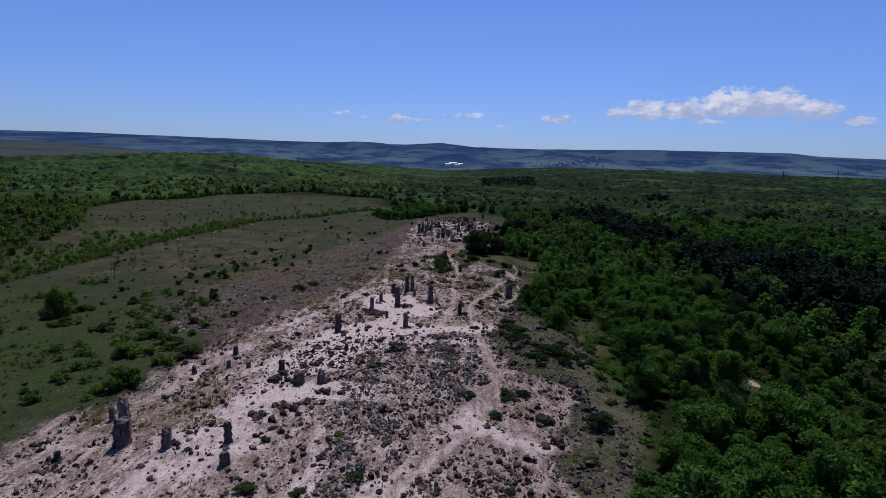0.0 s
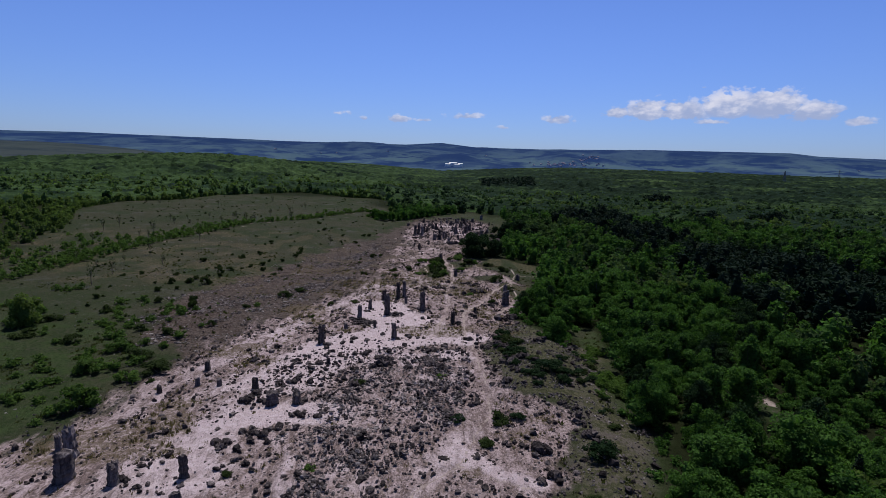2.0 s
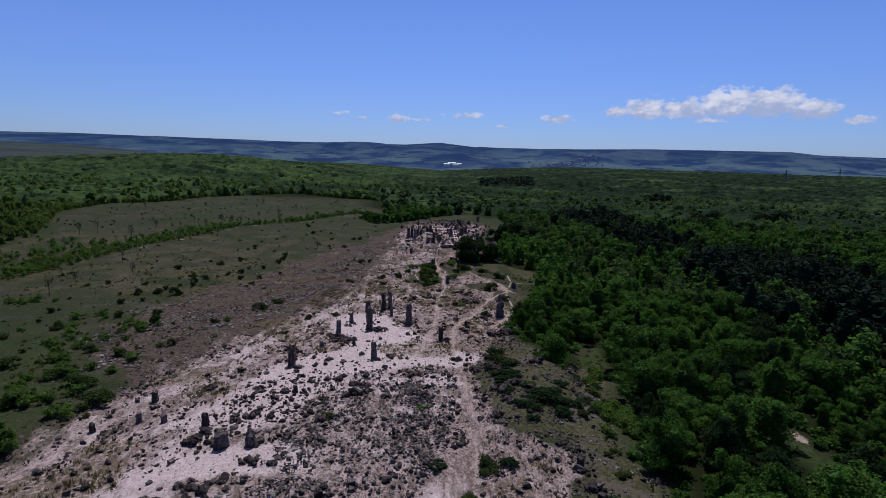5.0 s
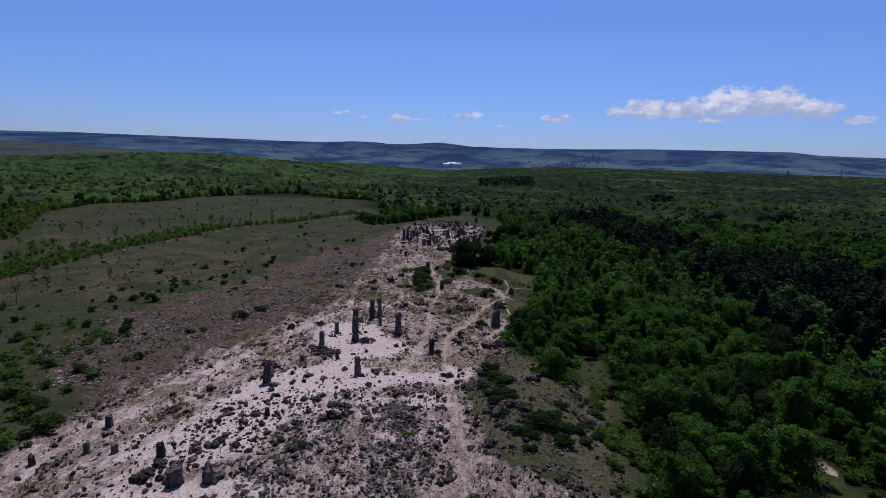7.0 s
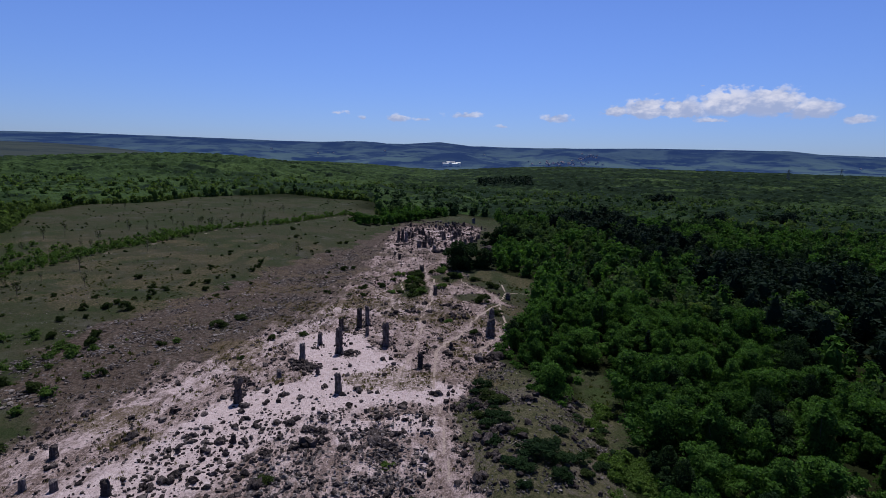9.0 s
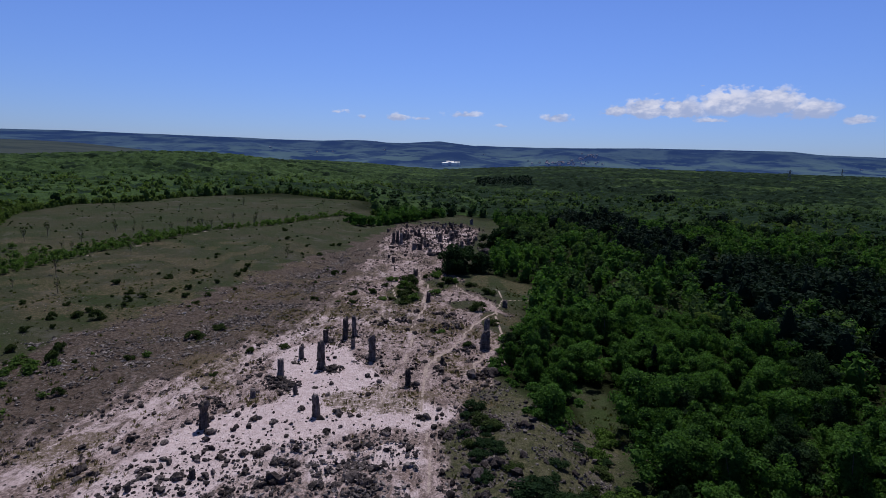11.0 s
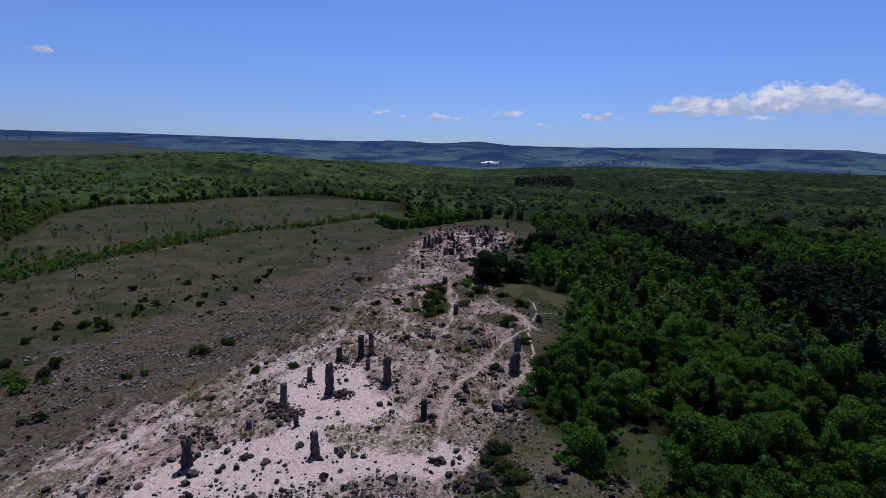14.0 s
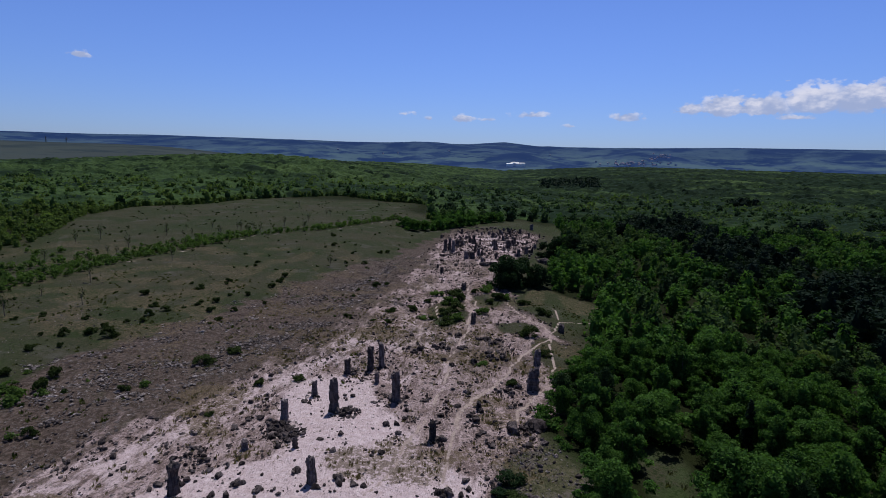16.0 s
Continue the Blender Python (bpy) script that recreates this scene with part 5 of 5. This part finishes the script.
    for i in (-1, 0, 1):
        for j in (-1, 0, 1):
            h1 = np.sin((cx + i) * 127.1 + (cy + j) * 311.7) * 43758.5453
            h2 = np.sin((cx + i) * 269.5 + (cy + j) * 183.3) * 43758.5453
            h1, h2 = h1 - np.floor(h1), h2 - np.floor(h2)
            d = np.hypot((cx + i + h1) * cell - x, (cy + j + h2) * cell - y) - 2.0 * h2
            tone = np.where(d < near, (h1 * 7.3 + h2 * 3.1) % 1.0, tone)
            near = np.minimum(near, d)
    dome = np.sqrt(np.clip(1 - (np.clip(near, 0, 12) / 7.4) ** 2, 0, 1))
    z = land(x, y) + np.where(inside, -0.8 + 1.2 * rim * sm(366, 400, r) + rim * (0.45 + 0.55 * sm(540, 660, r)) * sm(362, 410, r) * (1 - 0.6 * piny(x, y)) * (1.0 + (4.2 + 4.6 * tone) * dome + 1.8 * vnoise(x / 1.9, y / 1.9, 85) + 3.0 * (vnoise(x / 90, y / 90, 83) - 0.4)), -1.2)
    n = np.arange(a.size).reshape(a.shape)
    f = np.stack([n[:-1, :-1], n[:-1, 1:], n[1:, 1:], n[1:, :-1]], -1).reshape(-1, 4)
    keep = inside.ravel()[f].any(1)
    me = raw_mesh("canopy", np.stack([x, y, z], -1).reshape(-1, 3), f[keep], False)
    me.attributes.new("fresh", "FLOAT", "POINT").data.foreach_set("value", (1 - 1.0 * sm(-60, 60, x)).ravel().astype(np.float32))
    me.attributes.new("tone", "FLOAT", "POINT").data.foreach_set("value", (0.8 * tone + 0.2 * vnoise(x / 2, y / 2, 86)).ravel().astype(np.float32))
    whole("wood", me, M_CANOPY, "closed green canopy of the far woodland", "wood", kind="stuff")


build_woods()


BUSHES_LEFT = [(-44.0, 70.2, 6.2), (-61.1, 95.4, 3.4), (-50.4, 82.9, 5.2), (-51.3, 92.7, 5.3), (-40.4, 83.5, 5.2), (-42.8, 79.9, 4.1), (-53.8, 72.5, 3.0), (-71.0, 97.4, 4.0), (-53.0, 66.0, 2.9), (-36.0, 133.4, 4.2), (-33.5, 139.6, 3.4), (-40.6, 121.0, 1.8), (-51.0, 118.5, 2.6), (-42.5, 107.3, 2.0), (-47.9, 101.1, 2.5), (-45.0, 94.3, 2.2), (-46.4, 89.0, 4.3), (-69.3, 148.9, 1.5), (-57.9, 149.9, 1.6), (-60.7, 149.0, 1.3), (-78.4, 148.7, 1.6), (-81.5, 145.5, 1.5), (-66.7, 181.5, 1.7), (-62.0, 177.2, 2.3), (-61.7, 206.6, 1.5), (-48.6, 174.7, 1.9), (-47.2, 190.4, 2.4), (-45.3, 155.3, 1.7)]
BUSHES_RIDGE = [(-0.2, 166.3, 4.4), (2.0, 170.0, 4.6), (-0.6, 173.5, 4.2), (1.0, 178.5, 4.6), (-1.2, 183.5, 4.0), (0.6, 189.0, 4.2), (-1.0, 195.0, 4.0), (7.2, 177.0, 3.6), (8.6, 186.5, 3.0), (9.8, 191.5, 4.0), (6.9, 199.5, 3.4), (4.2, 198.5, 2.6), (-3.4, 169.5, 2.4), (-5.4, 169.0, 2.4), (21.2, 178.6, 4.2), (17.5, 160.6, 4.6), (8.8, 142.2, 2.2), (20.0, 149.3, 3.0), (-6.6, 184.5, 2.8), (-5.4, 192.5, 3.4), (-12.3, 163.8, 2.1), (-9.1, 175.6, 3.0), (12.0, 192.2, 4.2), (16.9, 188.1, 3.6)]
BUSHES_TOP = [(-9.8, 80.7, 2.3), (-23.4, 127.1, 2.0), (-18.4, 130.3, 2.3), (-15.8, 165.5, 1.6), (7.6, 202.6, 4.0), (10.9, 205.5, 3.0), (13.9, 133.9, 2.8), (-25.3, 116.5, 1.3), (-18.1, 45.7, 2.8), (-8.2, 48.0, 2.3), (-11.2, 56.8, 1.7), (-12.9, 45.5, 1.8), (7.4, 46.6, 1.4), (2.1, 83.9, 2.0), (-19.2, 55.7, 1.5), (4.8, 77.6, 1.4)]
BUSHES_BANK = [(19.6, 61.6, 4.2), (16.9, 52.9, 1.8), (17.6, 84.6, 4.8), (20.2, 83.6, 3.2), (15.2, 100.2, 3.2), (13.5, 106.8, 3.0), (22.4, 85.0, 3.0), (23.7, 69.2, 1.8), (23.3, 73.2, 1.5), (25.2, 78.3, 1.5), (9.3, 69.3, 3.4), (11.8, 69.8, 2.0), (4.0, 69.3, 2.2), (7.5, 63.6, 2.2), (13.4, 92.6, 3.0), (14.6, 97.0, 2.2), (13.9, 102.6, 3.2), (13.8, 95.3, 2.6), (25.0, 84.9, 2.4), (12.6, 90.0, 2.4), (28.0, 95.0, 1.8), (27.5, 88.5, 2.6), (26.5, 92.5, 2.8), (25.2, 97.0, 2.4), (16.0, 82.0, 2.6), (24.5, 74.5, 1.5), (20.5, 88.0, 1.8), (15.6, 78.8, 1.6), (27.6, 80.5, 1.8), (11.8, 99.0, 2.2)]


BUSHES_CRAG = [(12.6, 104.0, 2.6), (14.8, 99.5, 2.6), (12.2, 96.0, 2.4), (15.6, 94.0, 2.6), (13.4, 87.5, 2.8), (16.6, 89.0, 2.4), (18.5, 86.5, 2.6), (19.6, 80.8, 2.8), (22.5, 82.5, 2.4), (14.5, 82.5, 2.4), (21.5, 91.0, 2.0), (24.3, 88.0, 2.2)]


SHRUBS_NEAR = [(-62.1, 145.2, 1.8), (-62.2, 141.5, 2.7), (-57.9, 140.4, 2.9), (-58.4, 157.8, 2.2), (-49.4, 159.7, 1.9), (-65.1, 131.8, 2.0), (-61.8, 134.2, 1.4), (-66.0, 139.7, 2.1), (-69.5, 138.4, 1.2), (-74.8, 123.5, 1.9), (-59.5, 153.9, 2.2), (-60.0, 122.0, 2.3), (-66.5, 113.4, 2.6), (-72.6, 106.8, 3.8), (-53.4, 102.3, 2.3), (-52.8, 123.0, 2.6)]
SHRUBS_FAR = [(-62.7, 160.3, 2.3), (-54.5, 163.4, 1.6), (-52.2, 166.5, 2.3), (-59.4, 186.4, 1.7), (-63.6, 212.2, 2.0), (-46.9, 184.0, 2.5), (-48.4, 195.9, 2.3), (-52.1, 172.8, 1.4), (-42.0, 169.8, 1.3), (-45.3, 161.8, 1.6), (-22.0, 167.3, 1.9), (-23.2, 199.2, 2.7), (-20.8, 202.0, 1.9), (-13.6, 173.7, 2.6), (-32.0, 253.4, 2.3), (-34.4, 251.1, 2.3), (-42.0, 241.2, 1.9), (-39.6, 224.7, 1.6), (-34.4, 228.6, 2.3), (-51.4, 249.8, 2.6), (-59.3, 272.3, 2.8), (-70.8, 168.4, 2.9)]


def build_bushes():
    rng = np.random.default_rng(41)
    kinds = {}
    for key, mt in (("a", M_SHRUB), ("b", M_LEAF_DARK), ("c", M_BUSH)):
        for form in range(3):
            lobes = []
            for k in range(11):
                a, q, s = rng.uniform(0, 6.28), 0.42 * rng.random() ** 0.6, rng.uniform(0.10, 0.22)
                lobes.append((np.array([q * math.cos(a), q * math.sin(a), rng.uniform(0.04, 0.44) * (1.15 - q)]), np.array([s, s, s * rng.uniform(0.7, 1.1)])))
            v, f = fused(*crown_arrays(rng, lobes, 1150, 0.040))
            kinds[key, form] = raw_mesh("foliage", v, f)
            kinds[key, form].materials.append(mt)
    stem, sf = joined([limb((0, 0, -0.1), (q * 0.25, w * 0.25, 0.4), 0.02, 0.008, 5) for q, w in ((1, 0.3), (-0.7, 0.7), (0.1, -1))])
    stems = raw_mesh("woody_base", stem, sf, True)
    stems.materials.append(M_BARK)
    for rows, where, keys in ((BUSHES_LEFT, "on the olive meadow", "cac"), (SHRUBS_NEAR, "in the dry stony turf", "aab"), (SHRUBS_FAR, "on the far part of the meadow", "aab"), (BUSHES_RIDGE, "on the stony ridge", "aca"), (BUSHES_TOP, "among stones on the ridge", "aca"), (BUSHES_BANK, "on the stony bank by the wood", "bab"), (BUSHES_CRAG, "among craggy stones on the bank", "bba")):
        for n, (x, y, w) in enumerate(rows):
            key = keys[n % len(keys)]
            if (x, y) == (-44.0, 70.2):
                key = "c"
            elif x < -20 and y > 100:
                key = "a"
            ob = new("bush")
            s = w * rng.uniform(0.84, 1.0)
            ob.matrix_basis = pose(x, y, stand(x, y), 0, 0, rng.uniform(0, 360)) @ Matrix.Diagonal((s, s * rng.uniform(0.85, 1.1), s * rng.uniform(0.56, 0.78) * (1.55 if w < 3.0 and x < -20 else 0.9 if w < 3.0 else 1.0) * (1.3 if w > 6 or (160 < y < 210 and x > -14) else 1.0), 1))
            part("foliage", kinds[key, int(rng.integers(3))], None, ob)
            part("woody_base", stems, None, ob)
            tone = {"a": "greyish green", "b": "dark green", "c": "fresh green"}[key]
            tagged(ob, f"{'large' if w > 3.5 else 'low'} {tone} leafy bush {where}", "bush", "bushes")


build_bushes()


def build_single_trees():
    """Trees that stand by themselves round the ridge and along the far hedge."""
    rng = np.random.default_rng(43)
    big = tree_kind("oak_tree", rng, 6.2, 8.8, -1.6, 22, 4600, 0.36, M_LEAF_DARK, "large dark round-crowned tree beside the stone field", "tree", "single trees")
    big.matrix_basis = pose(13.5, 209.0, stand(13.5, 209))
    for x, y, s in ((20.0, 211.0, 0.75), (36.0, 268.0, 1.15), (29.0, 266.0, 0.8), (43.0, 266.0, 0.9)):
        copy_thing(big, pose(x, y, stand(x, y), 0, 0, 140 * s)).matrix_basis = pose(x, y, stand(x, y), 0, 0, 140 * s) @ Matrix.Diagonal((s, s, s * 0.95, 1))
    fresh = tree_kind("broadleaf_tree", rng, 3.3, 4.6, -0.8, 18, 4600, 0.16, M_LEAF, "fresh green broadleaf tree at the edge of the glade", "tree", "single trees")
    fresh.matrix_basis = pose(23.3, 104.2, stand(23.3, 104.2)) @ Matrix.Diagonal((1.15, 1.15, 1.0, 1))
    young = tree_kind("broadleaf_tree", rng, 2.8, 4.0, -0.8, 12, 2600, 0.18, M_LEAF_LIGHT, "light green young tree on the meadow", "tree", "single trees")
    young.matrix_basis = pose(-75.7, 103.8, stand(-75.7, 103.8)) @ Matrix.Diagonal((1.2, 1.2, 1.45, 1))
    hedge = tree_kind("broadleaf_tree", rng, 4.6, 5.6, 0.2, 12, 1800, 0.36, M_LEAF, "green hedge tree behind the stone field", "tree", "hedge trees")
    row = [(-34.3, 321.3), (-29.8, 327.8), (-25.1, 337.0), (-19.6, 341.2), (-14.2, 348.6), (-8.1, 356.4), (-2.6, 367.7), (3.0, 376.1), (-39.2, 326.6)]
    hedge.matrix_basis = pose(*row[0], stand(*row[0]))
    for x, y in row[1:]:
        s = rng.uniform(0.8, 1.1)
        m = pose(x, y, stand(x, y), 0, 0, rng.uniform(0, 360)) @ Matrix.Diagonal((s, s, s, 1))
        copy_thing(hedge, m).matrix_basis = m


build_single_trees()


def build_saplings():
    rng = np.random.default_rng(47)
    proto = new("sapling")
    wood = [limb((0, 0, -0.3), (0.15, 0.1, 2.4), 0.09, 0.05, 5)] + [limb((0.1, 0.05, 1.2 + 0.2 * k), (math.cos(k * 1.9) * 0.9, math.sin(k * 1.9) * 0.9, 2.6 + 0.22 * k), 0.045, 0.012, 4) for k in range(7)]
    part("trunk", raw_mesh("trunk", *joined(wood), True), M_BARK, proto)
    d = unit(rng, 90)
    p = np.array([0, 0, 2.7]) + d * np.array([0.9, 0.9, 1.25]) * rng.uniform(0.4, 1.1, (90, 1))
    part("crown", raw_mesh("crown", *cards(p, unit(rng, 90), rng.uniform(0.08, 0.2, 90), rng)), M_SHRUB, proto)
    tagged(proto, "thin half-bare sapling standing in the dry meadow", "sapling", "meadow saplings")
    spots = [(-42.2, 216.5), (-113.9, 222.4), (-135.1, 224.7), (-89.1, 208.0), (-91.3, 177.2), (-101.5, 259.2), (-94.1, 154.8), (-90.7, 161.9), (-85.3, 147.2), (-77.0, 157.4), (-79.6, 294.5), (-46.5, 330.3), (-90.7, 272.5), (-83.0, 134.9), (-112.7, 372.1), (-167.0, 331.2), (-134.4, 336.3), (-68.0, 390.1)]
    for _ in range(40):
        y = rng.uniform(120, 345)
        spots.append((float(np.interp(y, (100, 154, 200, 262, 291, 352), (-106, -101.5, -100.5, -88, -66, -42))) - rng.uniform(2, 45), y))
    proto.matrix_basis = pose(*spots[0], stand(*spots[0]))
    for x, y in spots[1:]:
        s = rng.uniform(0.6, 1.25)
        m = pose(x, y, stand(x, y), 0, 0, rng.uniform(0, 360)) @ Matrix.Diagonal((s, s, s * rng.uniform(0.9, 1.3), 1))
        copy_thing(proto, m).matrix_basis = m


build_saplings()


def tuft(rng, n, r, h):
    a = rng.uniform(0, 6.28, n)
    foot = np.stack([np.cos(a), np.sin(a), np.zeros(n)], 1) * r * rng.uniform(0.1, 0.8, (n, 1))
    tip = foot * 1.7 + np.array([0, 0, 1]) * h * rng.uniform(0.6, 1.1, (n, 1))
    side = np.stack([-np.sin(a), np.cos(a), np.zeros(n)], 1) * r * 0.28
    v = np.stack([foot - side, foot + side, tip], 1).reshape(-1, 3)
    return v, np.arange(len(v)).reshape(-1, 3)


def build_grass():
    rng = np.random.default_rng(53)
    small = variants(lambda k: tuft(np.random.default_rng(k), 9, 0.22, 0.32), 6)
    w = lambda x, y: np.clip(zones(x, y)["dry"] * 0.9 + 0.10 * zones(x, y)["sand"] * (1 - zones(x, y)["white"]), 0, 1) * off_path(x, y)
    xs, ys = scatter(26000, (-45, 22, 44, 175), w, rng)
    crowd("dry_grass", xs, ys, place_variants(small, rng, 0.6, 1.5), M_DRY, "tufts of dry straw-coloured grass on sand", "grass")
    hedge = variants(lambda k: light_crown(np.random.default_rng(200 + k), 1.6, 2.4, 130, 0.22, 5, 0.62), 6)
    ys = 90 + 260 * rng.random(1700) ** 1.2
    xs = np.interp(ys, (100, 154, 200, 262, 291, 352), (-106, -101.5, -100.5, -88, -66, -42)) - 1.5 - rng.exponential(1.0, 1700) * np.interp(ys, (90, 190, 260, 350), (12, 7, 3, 1.2))
    k = poisson(rng, xs, ys, 1.6)
    crowd("hedge", xs[k], ys[k], place_variants(hedge, rng, 0.35, 1.1), M_BUSH, "straggling light green hedge along the meadow track", "hedge")
    turf = variants(lambda k: tuft(np.random.default_rng(20 + k), 12, 0.35, 0.34), 6)
    m = lambda x, y: (1 - np.maximum(zones(x, y)["sand"], zones(x, y)["wood"])) * (0.1 + 0.9 * sm(0.55, 0.75, vnoise(x / 7, y / 7, 71))) * (0.4 + 0.6 * zones(x, y)["lush"]) * off_path(x, y)
    xs, ys = scatter(15000, (-95, 34, 48, 190), m, rng)
    crowd("meadow_grass", xs, ys, place_variants(turf, rng, 0.6, 1.5), M_GRASS, "tussocks of olive green meadow grass", "grass")
    low = variants(lambda k: light_crown(np.random.default_rng(220 + k), 0.55, 0.6, 40, 0.15, 2), 6)
    xs, ys = scatter(2300, (-190, -24, 60, 430), lambda x, y: (x < edge(EDGE_B, y)) * (x > left_front(y)) * (0.26 + 0.3 * sm(0.6, 0.8, vnoise(x / 16, y / 16, 73))), rng)
    crowd("low_shrubs", xs, ys, place_variants(low, rng, 0.35, 1.35), M_SHRUB, "low dark green shrubs dotted over the meadow", "shrubs")


build_grass()


def build_undergrowth():
    """Bramble and young growth on the floor of the wood and along its edge."""
    rng = np.random.default_rng(59)
    low = variants(lambda k: light_crown(np.random.default_rng(240 + k), 1.25, 1.3, 190, 0.14, 5, 0.72), 6)
    xs, ys = rng.uniform(14, 64, 5200), rng.uniform(42, 150, 5200)
    ok = (xs > edge(EDGE_D, ys) - 0.8) & ~glade(xs, ys) & (near_line(xs, ys, PATHS[19][1]) > 2.0) & (near_line(xs, ys, CLEARED) > 1.6)
    xs, ys = xs[ok], ys[ok]
    k = poisson(rng, xs, ys, 1.9)
    xs, ys = xs[k], ys[k]
    near = (xs < edge(EDGE_D, ys) + 5) & (near_line(xs, ys, GLADE) > 2.4) | ((xs > 38) & (ys < 98))
    crowd("undergrowth", xs[near], ys[near], place_variants(low, rng, 0.55, 1.25), M_LEAF, "low green bramble and young growth at the foot of the wood", "undergrowth")
    xs, ys = scatter(420, (24, 35, 76, 103), lambda x, y: (near_line(x, y, GLADE) < 2.8) * sm(0.45, 0.65, vnoise(x / 3, y / 4, 105)), rng)
    crowd("low_shrubs", xs, ys, place_variants(low, rng, 0.35, 0.95), M_BUSH, "bright green low growth along the grassy glade", "shrubs")
    patch = lambda x, y: 0.9 * np.exp(-((x + 58) / 9) ** 2 - ((y - 108) / 13) ** 2) + 0.8 * np.exp(-((x + 53) / 8) ** 2 - ((y - 84) / 10) ** 2)
    patch2 = lambda x, y: np.maximum(patch(x, y), 0.5 * (x < edge(EDGE_A, y) - 1) * sm(0.5, 0.72, vnoise(x / 5, y / 6, 106)))
    xs, ys = scatter(620, (-92, -38, 52, 132), patch2, rng)
    crowd("low_shrubs", xs, ys, place_variants(low, rng, 0.35, 1.25), M_BUSH, "spreading bright green shrubs in lush turf", "shrubs")


build_undergrowth()


# ---- far built things ----
def strut(a, b, w):
    return limb(a, b, w, w, 4)


def build_pylons():
    h = 30.0
    levels = [(0, 3.4), (8, 2.4), (15, 1.6), (21, 1.1), (26, 0.9), (30, 0.25)]
    legs, braces, arms = [], [], []
    for (z0, r0), (z1, r1) in zip(levels, levels[1:]):
        c0 = [(sx * r0, sy * r0, z0) for sx, sy in ((1, 1), (-1, 1), (-1, -1), (1, -1))]
        c1 = [(sx * r1, sy * r1, z1) for sx, sy in ((1, 1), (-1, 1), (-1, -1), (1, -1))]
        for j in range(4):
            legs.append(strut(c0[j], c1[j], 0.22))
            braces.append(strut(c0[j], c1[(j + 1) % 4], 0.13))
            braces.append(strut(c0[(j + 1) % 4], c1[j], 0.13))
    for z, w in ((21, 6.5), (26, 5.0)):
        arms += [strut((-w, 0, z), (w, 0, z), 0.22), strut((-w, 0, z), (0, 0, z + 2.2), 0.14), strut((w, 0, z), (0, 0, z + 2.2), 0.14)]
    proto = new("pylon")
    for nm, some in (("legs", legs), ("bracing", braces), ("crossarms", arms)):
        part(nm, raw_mesh(nm, *joined(some)), M_STEEL, proto)
    tagged(proto, "grey steel lattice power pylon far off above the trees", "pylon", "power line")
    rows = [(31.2, 1300, 0.0), (35.1, 2300, 8.0), (-41.0, 2300, 42.0), (-39.6, 2300, 42.0)]
    for n, (a, r, z) in enumerate(rows):
        x, y = r * math.sin(radians(a)), r * math.cos(radians(a))
        m = pose(x, y, z or stand(x, y), 0, 0, 20 - a)
        if n:
            copy_thing(proto, m)
        else:
            proto.matrix_basis = m


build_pylons()


def gable(w, d, h, rise):
    walls = np.array([(x, y, z) for z in (-6, h) for x, y in ((-w, -d), (w, -d), (w, d), (-w, d))], float)
    wf = np.array([(0, 1, 5, 4), (1, 2, 6, 5), (2, 3, 7, 6), (3, 0, 4, 7), (4, 5, 6, 7)])
    e = 0.5
    roof = np.array([(-w - e, -d - e, h), (w + e, -d - e, h), (w + e, d + e, h), (-w - e, d + e, h), (-w - e, 0, h + rise), (w + e, 0, h + rise)], float)
    roof = np.concatenate([roof, roof - (0, 0, 0.35)])
    rf = np.array([(0, 1, 5, 4), (2, 3, 4, 5), (6, 10, 11, 7), (8, 11, 10, 9), (0, 6, 7, 1), (2, 8, 9, 3), (0, 4, 10, 6), (3, 9, 10, 4), (1, 7, 11, 5), (2, 5, 11, 8)])
    return (walls, wf), (roof, rf)


def build_village():
    rng = np.random.default_rng(61)
    kinds = []
    for w, d, h, rise in ((4.2, 3.4, 3.2, 1.6), (5.6, 3.6, 3.6, 1.8), (3.8, 3.8, 4.2, 1.6)):
        top = new("house")
        (wv, wf), (rv, rf) = gable(w, d, h, rise)
        part("wall", raw_mesh("wall", wv, wf), M_HOUSE, top)
        part("roof", raw_mesh("roof", rv, rf), M_TILE, top)
        kinds.append(tagged(top, "far pale village house with dull red tiles greyed by painted haze", "house", "village houses"))
    spots = [(rng.normal(11.2, 1.5), rng.uniform(2600, 2820)) for _ in range(34)] + [(rng.normal(14.2, 0.9), rng.uniform(2640, 2900)) for _ in range(20)] + [(rng.uniform(-28, 38), rng.uniform(2900, 3500)) for _ in range(8)]
    for n, (a, r) in enumerate(spots):
        x, y = r * math.sin(radians(a)), r * math.cos(radians(a))
        m = pose(x, y, float(hill(np.array(a), np.array(float(r)))) + 2, 0, 0, rng.uniform(0, 360))
        if n < 3:
            kinds[n].matrix_basis = m
        else:
            copy_thing(kinds[n % 3], m)
    for a, r, w, d, h in ((0.25, 2400, 13, 8, 7), (0.75, 2415, 17, 8, 10), (1.15, 2405, 12, 9, 6), (1.5, 2410, 10, 7, 8.5)):
        x, y = r * math.sin(radians(a)), r * math.cos(radians(a))
        top = new("factory_shed")
        (wv, wf), (rv, rf) = gable(w, d, h, 2.5)
        part("wall", raw_mesh("wall", wv, wf), M_WHITE, top)
        part("roof", raw_mesh("roof", rv, rf), M_WHITE, top)
        top.matrix_basis = pose(x, y, float(hill(np.array(a), np.array(float(r)))) + 4, 0, 0, -a)
        tagged(top, "long white works building below the far hill", "factory", "works buildings")


build_village()
